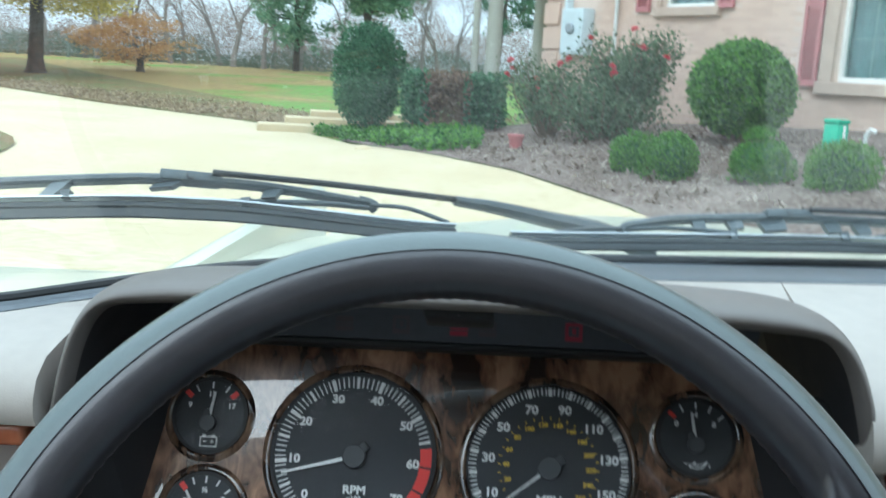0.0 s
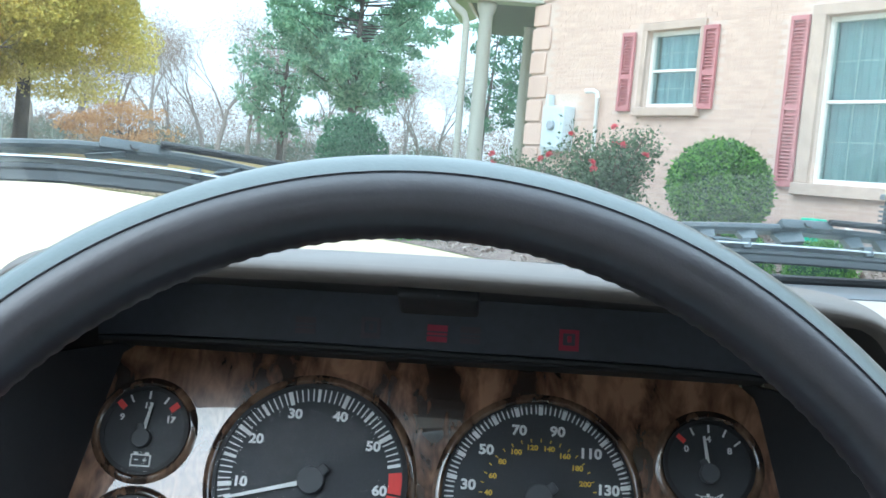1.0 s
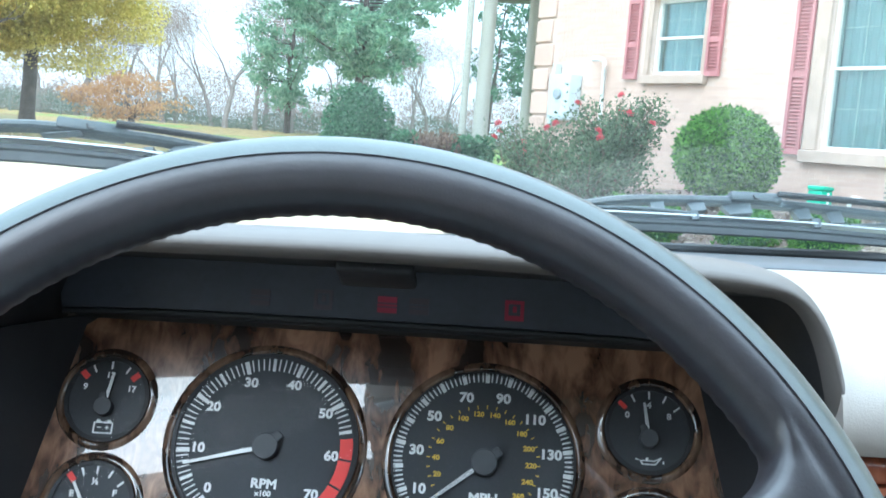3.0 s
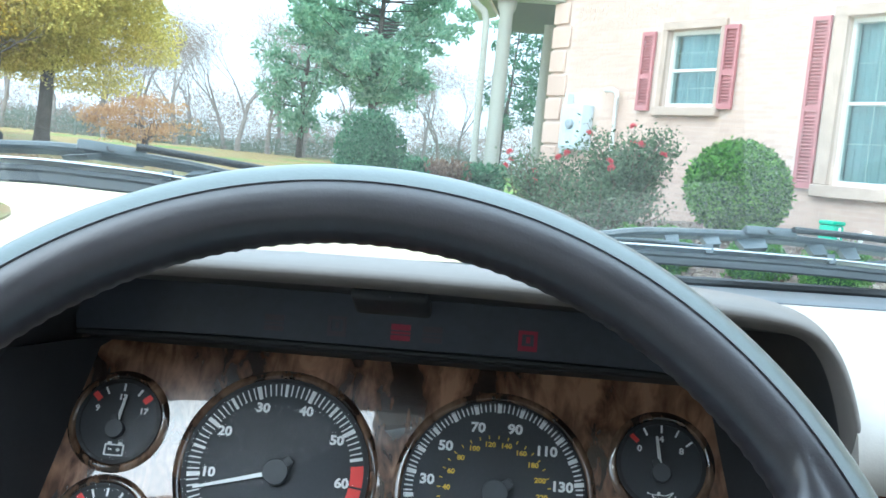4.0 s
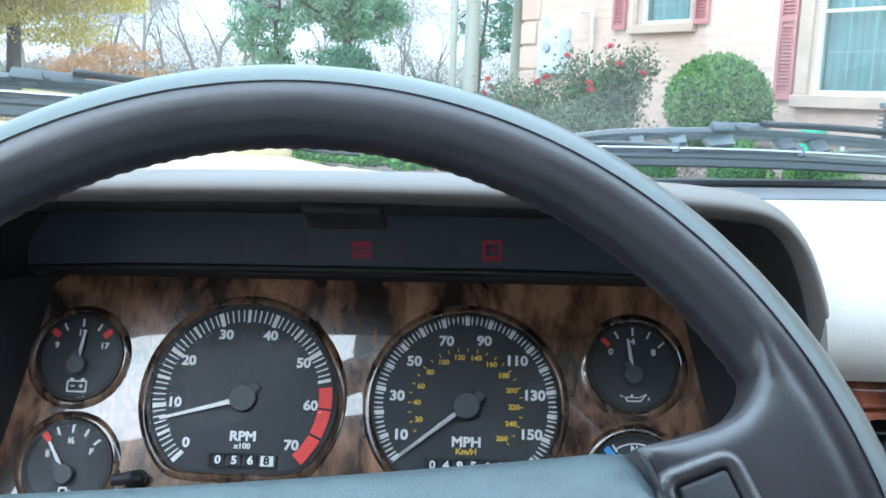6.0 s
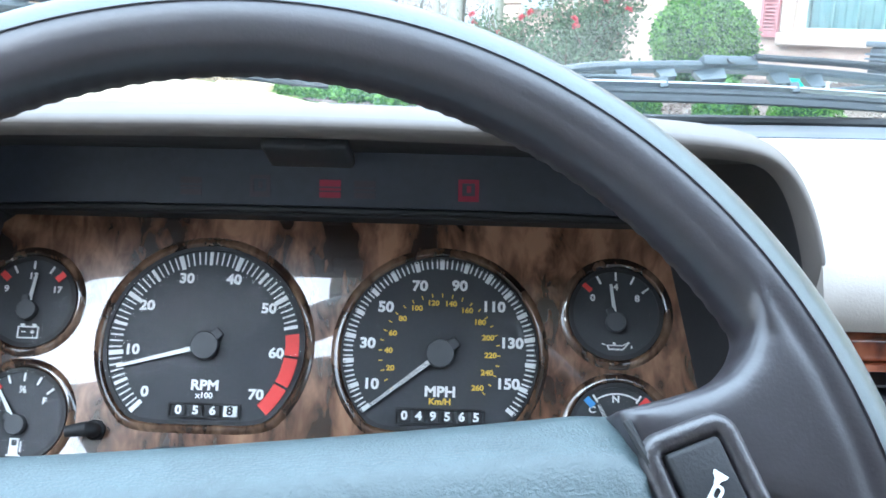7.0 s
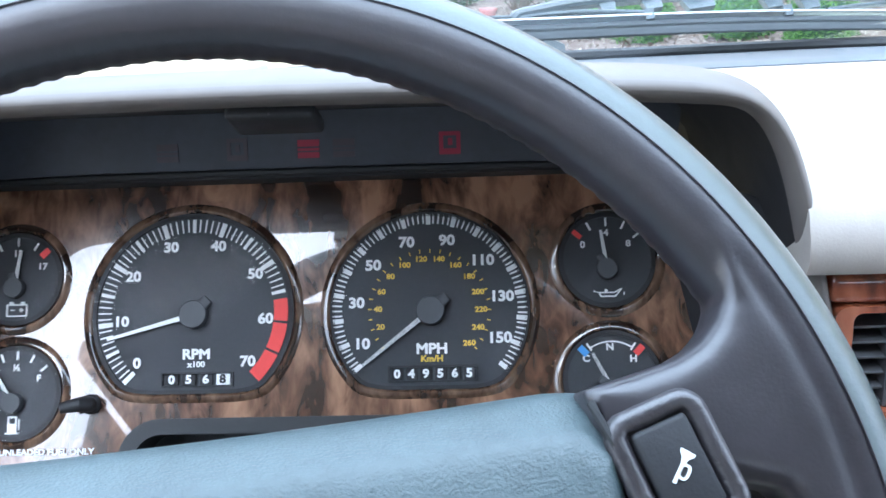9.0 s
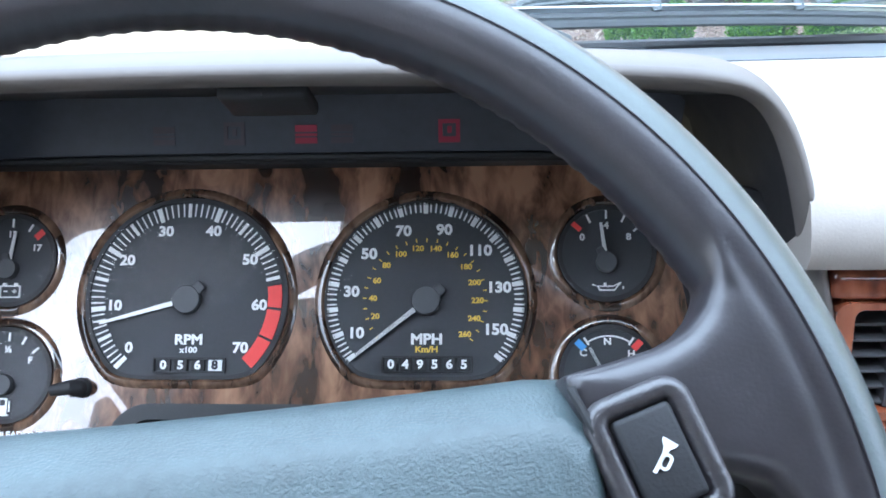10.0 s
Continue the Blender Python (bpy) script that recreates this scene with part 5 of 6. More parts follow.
def box_hedge():
    ob = thing("clipped_hedge", "flat-topped hedge, half dark green and half dried brown", "hedge", Matrix.Translation((-0.52, 9.93, ground_z(-0.52, 9.93))))
    h = 1.17 - ground_z(-0.52, 9.93)
    for name, x0, x1, mat, k in (("brown_foliage", -0.32, 0.16, BROWN_LEAF, 2600), ("green_foliage", -0.56, -0.28, DARK_LEAF, 2200), ("green_foliage", 0.10, 0.52, DARK_LEAF, 3600)):
        p = np.stack([rng.uniform(x0, x1, k), rng.uniform(-0.28, 0.28, k), rng.uniform(0.08, 1, k) ** 0.7 * h + rng.normal(0, 0.015, k)], 1)
        mesh_part(name, leaf_mesh(name, p, 0.035, mat, rng), mat, ob, smooth=False)
    st = bmesh.new()
    for k in range(16):
        x, y = rng.uniform(-0.45, 0.42), rng.uniform(-0.18, 0.18)
        add_tube(st, [(x, y, -0.05), (x + rng.normal(0, 0.04), y, h * 0.5), (x + rng.normal(0, 0.08), y, h * 0.92)], [0.014, 0.01, 0.005], 6)
    part("stems", fix(st), STEM, ob)


box_hedge()


def rose_bush(label, x, y, top, wide, deep, n_stem, n_leaf, n_bloom, mat):
    base = ground_z(x, y)
    ob = thing("rose_bush", label, "rose bush", Matrix.Translation((x, y, base)), "roses by the wall")
    h = top - base
    st = bmesh.new()
    pts = []
    tips = []
    for k in range(n_stem):
        a = rng.uniform(0, 2 * math.pi)
        r0, r1 = rng.uniform(0, 0.12), rng.uniform(0.2, 1.0)
        p0 = Vector((math.cos(a) * r0 * wide, math.sin(a) * r0 * deep, -0.03))
        p2 = Vector((math.cos(a) * r1 * wide, math.sin(a) * r1 * deep, h * rng.uniform(0.55, 1.0)))
        p1 = (p0 + p2) / 2 + Vector((rng.normal(0, 0.04), rng.normal(0, 0.04), 0.12 * h))
        add_tube(st, [p0, p1, p2], [0.007, 0.0055, 0.003], 5)
        tips.append(p2)
        for j in range(n_leaf // n_stem):
            f = rng.uniform(0.30, 1.0)
            c = (p0 * (1 - f) ** 2 + p1 * 2 * f * (1 - f) + p2 * f * f)
            pts.append((c.x + rng.normal(0, 0.07), c.y + rng.normal(0, 0.07), c.z + rng.normal(0, 0.05)))
    part("stems", fix(st), STEM, ob)
    mesh_part("foliage", leaf_mesh("foliage", pts, 0.026, mat, rng), mat, ob, smooth=False)
    for k in range(n_bloom):
        p = tips[k * 3 % len(tips)]
        p = Vector((p.x * 1.05, p.y * 1.05 - 0.05, p.z + 0.035))
        bm = bmesh.new()
        for ring, (rr, hh) in enumerate(((0.028, 0.0), (0.022, 0.012), (0.013, 0.020))):
            for j in range(6):
                a = j * 1.047 + ring * 0.5
                c = Vector((math.cos(a) * rr, math.sin(a) * rr, hh))
                t = Vector((-math.sin(a), math.cos(a), 0)) * 0.015
                o = Vector((math.cos(a), math.sin(a), 1.4)) * 0.013
                bm.faces.new([bm.verts.new(q) for q in (c * 0.2, c + t, c + o, c - t)])
        part("bloom", bm, PETAL, ob, "red rose bloom", m=Matrix.Translation(p) @ pose(0, 0, 0, float(rng.uniform(-40, 40)), float(rng.uniform(-40, 40)), 0))
    return ob


rose_bush("tall grey-green rose bush with red blooms", 1.04, 8.15, 1.63, 0.44, 0.40, 70, 9000, 11, ROSE_LEAF)
rose_bush("sparse bare-stemmed rose bush with a few blooms", 0.42, 8.55, 1.36, 0.48, 0.36, 70, 3600, 7, ROSE_LEAF)
rose_bush("low mixed grey shrub in front of the brick wall", 0.85, 7.9, 1.15, 0.62, 0.35, 60, 4200, 0, ROSE_LEAF)

# ground cover between drive and topiary
gc = thing("ground_cover", "low spreading bright green ground cover plant", "ground cover", kind="stuff")
p = []
while len(p) < 9000:
    x, y = rng.uniform(-2.6, -0.2), rng.uniform(8.0, 10.6)
    if edge_x(y) + 0.15 + 0.08 * math.sin(9 * y) < x < edge_x(y) + 1.25:
        p.append((x, y, ground_z(x, y) + 0.02 + rng.uniform(0, 0.09)))
mesh_part("foliage", leaf_mesh("foliage", p, 0.035, BOX_BRIGHT, rng), BOX_BRIGHT, gc, smooth=False)

# leaves lying on verge and island
fallen = thing("fallen_leaves", "dry brown leaves scattered over the grass", "leaves", kind="stuff")
p = []
for k in range(9000):
    y = rng.uniform(11, 24)
    x = edge_x(y) + abs(rng.normal(0, 1.6)) + 0.1
    p.append((x, y, ground_z(x, y) + 0.03))
for k in range(2600):
    a, r = rng.uniform(0, 2 * math.pi), math.sqrt(rng.uniform(0, 1)) * 0.95
    x, y = -6.6 + 2.55 * r * math.cos(a), 6.9 + 2.1 * r * math.sin(a)
    p.append((x, y, ground_z(x, y) + 0.045))
LITTER = leaf_material("pale_dry_leaf", (0.20, 0.145, 0.09), (0.44, 0.35, 0.23))
mesh_part("litter", leaf_mesh("litter", p, 0.045, LITTER, rng), LITTER, fallen, smooth=False)
chips = thing("bark_chips", "pale bark chips and stones on the bed", "mulch", kind="stuff")
p = []
for k in range(7000):
    y = rng.uniform(2.6, 8.2)
    x = edge_x(y) + rng.uniform(0.05, 2.6)
    p.append((x, y + rng.uniform(0, 1), ground_z(x, y) + 0.03))
CHIP = leaf_material("bark_chip", (0.10, 0.065, 0.045), (0.46, 0.40, 0.34))
mesh_part("litter", leaf_mesh("litter", p, 0.035, CHIP, rng), CHIP, chips, smooth=False)


# ---- trees ----
def limbs(bm, start, way, length, radius, depth, tips, spread=0.7, bend=0.16):
    """A tapering limb that forks."""
    pts, rad = [Vector(start)], [radius]
    d = Vector(way).normalized()
    for k in range(4):
        d = (d + Vector(rng.normal(0, bend, 3))).normalized()
        pts.append(pts[-1] + d * length / 4)
        rad.append(radius * (1 - 0.45 * (k + 1) / 4))
    add_tube(bm, pts, rad, 8 if depth > 2 else 5, 1.0, (0.2, 1, 0.1))
    if depth == 0:
        tips.append(pts[-1])
        return
    if depth < 3:
        tips.append(pts[2])
    for k in range(3):
        side = Vector(rng.normal(0, 1, 3))
        side = (side - d * side.dot(d)).normalized()
        nd = (d + side * spread * rng.uniform(0.6, 1.3) + Vector((0, 0, 0.12))).normalized()
        limbs(bm, pts[-1] if k else pts[3], nd, length * rng.uniform(0.62, 0.82), rad[-1] * 0.72, depth - 1, tips, spread, bend)


def broad_tree(name, label, x, y, trunk_h, r0, crown_c, crown_r, mat, n, leaf, clumps=110, category="tree"):
    base = ground_z(x, y)
    ob = thing(name, label, category, Matrix.Translation((x, y, base - 0.05)))
    bm, tips = bmesh.new(), []
    add_tube(bm, [(0, 0, -0.1), (0, 0, 0.06), (0, 0, 0.2), (0.0, 0, 0.5), (0.04, 0, trunk_h * 0.5 + 0.1), (0.05, 0.02, trunk_h)], [r0 * 2.4, r0 * 1.8, r0 * 1.35, r0 * 1.12, r0, r0 * 0.9], 12, 1.0, (0, 1, 0))
    for k in range(6):
        a = k * 2.4
        limbs(bm, (0.05, 0.02, trunk_h * (0.8 + 0.05 * k)), (math.cos(a), math.sin(a), 0.95 + 0.15 * k), crown_r[0] * 0.25, r0 * 0.36, 3, tips, 0.6)
    part("trunk", fix(bm), BARK, ob)
    # boughs: flattened clumps of leaves with gaps between, hanging lower at the rim
    cc, cr = np.array(crown_c), np.array(crown_r)
    pts = []
    for k in range(clumps):
        d = rng.normal(size=3)
        d /= np.linalg.norm(d)
        c = cc + d * cr * rng.uniform(0.25, 0.86) ** 0.6
        c[2] -= 0.10 * cr[2] * (d[0] ** 2 + d[1] ** 2)
        size = cr * rng.uniform(0.17, 0.30) * (1, 1, 0.62)
        q = rng.normal(size=(n // clumps, 3))
        q /= np.linalg.norm(q, axis=1)[:, None]
        q = c + q * size * rng.uniform(0.3, 1.08, (len(q), 1)) ** 0.5
        q[:, 2] -= 0.35 * np.hypot(q[:, 0] - c[0], q[:, 1] - c[1]) ** 2 / size[0]
        pts.append(q)
    pts = np.concatenate(pts)
    mesh_part("crown", leaf_mesh("crown", pts, leaf, mat, rng, 0.3), mat, ob, smooth=False)
    return ob


broad_tree("maple_tree", "broad maple turning yellow with a dark trunk", -13.2, 26.3, 2.6, 0.19, (-0.25, 0, 6.05), (4.7, 4.4, 4.35), MAPLE_LEAF, 210000, 0.066)
broad_tree("maple_tree", "maple with golden leaves and a tyre swing beside it", -13.3, 22.4, 2.4, 0.24, (-2.0, 0, 5.8), (4.2, 4.0, 4.0), GOLD_LEAF, 140000, 0.066)
broad_tree("orange_tree", "small spreading tree with orange autumn leaves", -12.0, 31.0, 0.5, 0.09, (-0.3, 0, 1.25), (2.0, 1.6, 0.95), ORANGE_LEAF, 7500, 0.05, 60)
swing = thing("tyre_swing", "black tyre hanging from a rope", "tyre swing", Matrix.Translation((-12.75, 23.0, ground_z(-12.75, 23.0))))
bm = bmesh.new()
n1 = 24
rows = [[bm.verts.new(((0.14 + 0.05 * math.cos(b)) * math.cos(a), 0.05 * math.sin(b), 0.36 + (0.14 + 0.05 * math.cos(b)) * math.sin(a))) for b in (2 * math.pi * j / 8 for j in range(8))] for a in (2 * math.pi * i / n1 for i in range(n1))]
for i in range(n1):
    for j in range(8):
        bm.faces.new((rows[i][j], rows[i][(j + 1) % 8], rows[(i + 1) % n1][(j + 1) % 8], rows[(i + 1) % n1][j]))
part("tyre", fix(bm), RUBBER, swing)
part("rope", tube([(0, 0, 0.54), (0, 0, 3.2)], 0.010, 6), STEM, swing)


def pine(name, label, x, y, h, r0, spread, first, n_whorl, per, mat=PINE_LEAF, lean=0.0, puffs=26):
    base = ground_z(x, y)
    ob = thing(name, label, "pine tree", Matrix.Translation((x, y, base - 0.05)), "pines beyond the lawn")
    bm = bmesh.new()
    trunk = [Vector((lean * k / 8 + rng.normal(0, 0.04), rng.normal(0, 0.04), h * k / 8)) for k in range(9)]
    add_tube(bm, trunk, [r0 * (1 - 0.1 * k) for k in range(9)], 9, 1.0, (0, 1, 0))
    pts = []
    for w in range(n_whorl):
        g = w / (n_whorl - 1)
        f = first + (0.97 - first) * g
        zz = h * f
        reach = spread * max(0.22, math.sin(math.pi * (0.16 + 0.76 * g)) ** 0.75) * rng.uniform(0.8, 1.12)
        for k in range(per):
            a = rng.uniform(0, 2 * math.pi)
            L = reach * rng.uniform(0.45, 1.08)
            s = Vector((lean * f, 0, zz - 0.15 * L))
            mid = s + Vector((math.cos(a) * L * 0.55, math.sin(a) * L * 0.55, 0.06 * L + rng.normal(0, 0.1)))
            e = s + Vector((math.cos(a) * L, math.sin(a) * L, 0.34 * L + rng.normal(0, 0.15)))
            add_tube(bm, [s, mid, e], [r0 * 0.19, r0 * 0.10, 0.012], 5)
            for j in range(4):
                c = mid.lerp(e, 0.25 + 0.75 * j / 3) + Vector(rng.normal(0, 0.20, 3))
                d = rng.normal(0, 1, (puffs, 3))
                d /= np.linalg.norm(d, axis=1)[:, None]
                q = np.array(c) + d * rng.uniform(0.25, 1.0, (puffs, 1)) * (0.40, 0.40, 0.22)
                pts.append(q)
    part("trunk", fix(bm), BARK, ob)
    mesh_part("crown", leaf_mesh("crown", np.concatenate(pts), 0.105, mat, rng, -0.4, 2.2), mat, ob, smooth=False)
    return ob


pine("pine_tree", "tall spreading pine with layered green boughs", -5.65, 38.6, 9.6, 0.20, 3.9, 0.30, 15, 8, puffs=80)
pine("pine_tree", "younger pine with drooping boughs", -8.9, 40.5, 6.3, 0.15, 2.2, 0.22, 10, 5, puffs=34)
pine("pine_tree", "thin dark pine beyond the porch", -0.6, 44.0, 7.2, 0.11, 1.5, 0.35, 8, 3, DARK_LEAF, 0.5, 22)
pine("pine_tree", "slender dark pine beyond the porch", 1.35, 46.0, 6.8, 0.10, 1.4, 0.4, 7, 3, DARK_LEAF, -0.4, 22)


def bare_tree(label, x, y, h, r0, n=1500):
    base = ground_z(x, y)
    ob = thing("bare_tree", label, "bare tree", Matrix.Translation((x, y, base - 0.05)), "bare trees beyond the lawn")
    bm, tips = bmesh.new(), []
    limbs(bm, (0, 0, -0.1), (rng.normal(0, 0.06), 0, 1), h * 0.36, r0, 4, tips, 0.42, 0.10)
    part("trunk", fix(bm), PALE_BARK, ob)
    t = np.array([tuple(q) for q in tips])
    q = t[rng.integers(len(t), size=n * 4)] + rng.normal(0, 0.42, (n * 4, 3))
    mesh_part("twigs", leaf_mesh("twigs", q, 0.016, TWIG_LEAF, rng, -0.3, 10.0), TWIG_LEAF, ob, smooth=False)


for x, y, h, r in ((-14.8, 42, 6.0, 0.14), (-12.6, 44, 6.6, 0.15), (-10.9, 43, 5.6, 0.13), (-17.5, 45, 5.4, 0.14), (-20.5, 46, 5.6, 0.15), (-9.9, 46, 6.4, 0.15), (-7.0, 45, 5.8, 0.13), (-4.1, 45, 5.6, 0.12), (-3.2, 43, 4.9, 0.11), (-2.5, 47, 5.2, 0.11), (-24, 44, 6.0, 0.15), (-28, 46, 6.2, 0.15), (-13.8, 46, 6.4, 0.13), (-11.7, 48, 6.9, 0.14), (-15.9, 47, 5.6, 0.13), (-19.0, 44, 5.0, 0.13), (-22.3, 46, 5.4, 0.14), (-8.2, 47, 6.0, 0.12)):
    bare_tree("leafless grey tree with thin russet twigs", x, y, h, r)


def far_woods():
    """Undergrowth and distant wood beyond the fence."""
    ob = thing("far_woods", "hazy distant undergrowth and woodland", "woods", kind="stuff")
    for name, mat, k, y0, y1, h, size, long in (("green_thicket", THICKET_LEAF, 60000, 45, 50, 1.5, 0.07, 1.3), ("russet_thicket", TWIG_LEAF, 150000, 48, 56, 4.2, 0.03, 6.0)):
        x = rng.uniform(-48, 3, k)
        y = rng.uniform(y0, y1, k)
        top = np.array([h * (0.6 + 0.75 * noise.noise(Vector((a * 0.3, b * 0.15, h))) + 0.35 * noise.noise(Vector((a * 1.1, b * 0.4, h)))) for a, b in zip(x, y)])
        z = rng.uniform(0, 1, k) ** 0.8 * np.maximum(0.2, top) + 0.93
        mesh_part(name, leaf_mesh(name, np.stack([x, y, z], 1), size, mat, rng, 0.0, long), mat, ob, smooth=False)


far_woods()

# paddock fence: posts and rails
FENCE = material("weathered_grey_paint", (0.19, 0.21, 0.18), 0.8, scale=5, vary=0.12)
fence = thing("paddock_fence", "pale weathered post and rail fence", "fence")
for k in range(7):
    x = -30 + k * 2.2
    y = 41.0 + 0.05 * (x + 20)
    part("post", box((x - 0.045, y - 0.045, ground_z(x, y) - 0.1), (x + 0.045, y + 0.045, ground_z(x, y) + 0.82), 0.01, 1), FENCE, fence)
for k in range(3):
    z = 0.22 + 0.22 * k
    part("rail", box((-31, 40.42 - 0.05, 0.94 + z), (-16.0, 40.46 - 0.05, 0.975 + z), 0.008, 1, None), FENCE, fence)


# ---- house ----
A, D = Vector((2.676, 7.718, 0)), Vector((-0.6157, 0.788, 0))
NRM = Vector((-0.788, -0.6157, 0))
HM = Matrix(((D.x, -NRM.x, 0, A.x), (D.y, -NRM.y, 0, A.y), (0, 0, 1, 0), (0, 0, 0, 1)))   # x along the wall, y into the house
MORTAR = material("pale_mortar", (0.62, 0.485, 0.405), 0.9, scale=6, vary=0.06)
BRICK = material("pale_pink_brick", (0.585, 0.425, 0.34), 0.85, scale=5, vary=0.05, dark=(0.55, 0.395, 0.315), island=0.5, bump=0.25, bump_scale=60)
TRIM = material("white_window_paint", (0.74, 0.74, 0.70), 0.5, scale=8, vary=0.04)
SHUTTER = material("dusty_red_paint", (0.45, 0.175, 0.175), 0.6, scale=8, vary=0.1)
STONE = material("buff_brick_trim", (0.49, 0.37, 0.295), 0.85, scale=8, vary=0.1, bump=0.2, bump_scale=70)
PORCH = material("off_white_porch_paint", (0.37, 0.37, 0.315), 0.6, scale=5, vary=0.05)
METER = material("pale_grey_enamel", (0.54, 0.61, 0.63), 0.45, scale=10, vary=0.05)
CURTAIN = material("grey_green_sheer_curtain", (0.50, 0.56, 0.56), 0.9, scale=12, vary=0.1)
PANE = glass("window_glass", 0.01, (0.8, 0.9, 0.9), 0.9)
GREEN = material("green_plastic", (0.02, 0.42, 0.24), 0.4, scale=10, vary=0.06)
# the shade under the porch is put into this dark soffit colour
SOFFIT_SHADE = material("soffit_shade", (0.10, 0.09, 0.08), 0.8, scale=8, vary=0.15)
ROOFING = material("grey_shingle", (0.18, 0.17, 0.16), 0.9, scale=8, vary=0.2)

house = thing("house", "pale pink brick house with white windows and red shutters", "house", HM)
OPEN = [(-0.98, -0.02, 1.29, 2.665), (1.29, 1.945, 1.925, 2.665)]
bm = bmesh.new()
cuts = [-8.0, -0.98, -0.02, 1.29, 1.945, 3.69]
for a, b in zip(cuts, cuts[1:]):
    o = [q for q in OPEN if q[0] <= a + 1e-6 and q[1] >= b - 1e-6]
    if o:
        add_box(bm, (a, 0, -0.3), (b, 0.25, o[0][2]))
        add_box(bm, (a, 0, o[0][3]), (b, 0.25, 6.2))
    else:
        add_box(bm, (a, 0, -0.3), (b, 0.25, 6.2))
part("wall", bm, MORTAR, house, "mortar face", smooth=False)
part("front_wall", box((3.45, 0.25, -0.3), (3.69, 7.5, 6.2)), BRICK, house)
part("back_wall", box((-8.0, 7.25, -0.3), (3.45, 7.5, 6.2)), BRICK, house)
part("end_wall", box((-8.0, 0.25, -0.3), (-7.75, 7.25, 6.2)), BRICK, house)
bm = bmesh.new()
add_rings(bm, [[(-8.3, -0.35, 6.2), (-8.3, 7.8, 6.2), (-8.3, 3.7, 8.4)], [(4.0, -0.35, 6.2), (4.0, 7.8, 6.2), (4.0, 3.7, 8.4)]])
part("roof", fix(bm), ROOFING, house, smooth=False)


def window(s0, s1, z0, z1, sill_z, head_z, jamb):
    w = part("window_frame", ring_plate([(s0, z0), (s1, z0), (s1, z1), (s0, z1)], [(s0 + 0.034, z0 + 0.04), (s1 - 0.034, z0 + 0.04), (s1 - 0.034, z1 - 0.04), (s0 + 0.034, z1 - 0.04)], 0.05, 0.13), TRIM, house, "white painted frame", smooth=False)
    zm = (z0 + z1) / 2 - 0.01
    part("meeting_rail", box((s0 + 0.034, 0.058, zm - 0.014), (s1 - 0.034, 0.11, zm + 0.014), 0.004, 1), TRIM, w)
    for za, zb in ((z0 + 0.04, zm - 0.014), (zm + 0.014, z1 - 0.04)):
        part("pane", box((s0 + 0.034, 0.084, za), (s1 - 0.034, 0.088, zb)), PANE, w, "window glass", smooth=False)
        n = 3 if s1 - s0 > 0.8 else 2
        for k in range(1, n + 1):
            x = s0 + 0.034 + (s1 - s0 - 0.068) * k / (n + 1)
            part("muntin", box((x - 0.005, 0.092, za), (x + 0.005, 0.100, zb)), TRIM, w)
        zc = (za + zb) / 2
        part("muntin", box((s0 + 0.034, 0.101, zc - 0.005), (s1 - 0.034, 0.108, zc + 0.005)), TRIM, w)
    bm = bmesh.new()
    k = 40
    rows = [[(s0 + (s1 - s0) * i / k, 0.17 + 0.012 * math.sin(i * 1.9) + 0.006 * math.sin(i * 0.7), z) for i in range(k + 1)] for z in (z0, z1)]
    a, b = [[bm.verts.new(p) for p in r] for r in rows]
    for i in range(k):
        bm.faces.new((a[i], a[i + 1], b[i + 1], b[i]))
    part("curtain", fix(bm), CURTAIN, w, "sheer gathered curtain")
    part("window_sill", box((s0 - jamb, -0.07, sill_z), (s1 + jamb, 0.05, z0 - 0.002), 0.008, 1), STONE, w, "buff brick sill")
    for xa, xb in ((s0 - jamb + 0.01, s0 - 0.002), (s1 + 0.002, s1 + jamb - 0.01)):
        part("surround", box((xa, -0.035, z0), (xb, 0.03, head_z - 0.075), 0.006, 1), STONE, w)
    part("lintel", box((s0 - jamb + 0.01, -0.035, z1 + 0.003), (s1 + jamb - 0.01, 0.03, head_z), 0.006, 1), STONE, w)


window(-0.98, -0.02, 1.29, 2.665, 1.183, 2.765, 0.140)
window(1.29, 1.945, 1.925, 2.665, 1.835, 2.745, 0.075)


def shutter(s0, s1, z0, z1):
    ob = part("shutter", ring_plate([(s0, z0), (s1, z0), (s1, z1), (s0, z1)], [(s0 + 0.028, z0 + 0.05), (s1 - 0.028, z0 + 0.05), (s1 - 0.028, z1 - 0.04), (s0 + 0.028, z1 - 0.04)], -0.045, -0.013), SHUTTER, house, "dusty red louvred shutter", smooth=False)
    part("backing", box((s0 + 0.02, -0.020, z0 + 0.03), (s1 - 0.02, -0.014, z1 - 0.03)), SHUTTER, ob)
    zm = (z0 + z1) / 2 - 0.05
    part("mid_rail", box((s0 + 0.028, -0.042, zm - 0.025), (s1 - 0.028, -0.021, zm + 0.025)), SHUTTER, ob)
    z = z0 + 0.065
    me = None
    while z < z1 - 0.05:
        if abs(z - zm) > 0.035:
            m = Matrix.Translation(((s0 + s1) / 2, -0.031, z)) @ pose(0, 0, 0, 35, 0, 0)
            if me is None:
                o = part("slat", box((-(s1 - s0) / 2 + 0.028, -0.011, -0.003), ((s1 - s0) / 2 - 0.028, 0.011, 0.003)), SHUTTER, ob, m=m, smooth=False)
                me = o.data
            else:
                mesh_part("slat", me, SHUTTER, ob, m=m)
        z += 0.03


shutter(0.130, 0.303, 1.245, 2.685)
shutter(1.066, 1.234, 1.905, 2.675)
shutter(2.10, 2.272, 1.885, 2.668)

# corner quoins
z = 0.45
k = 0
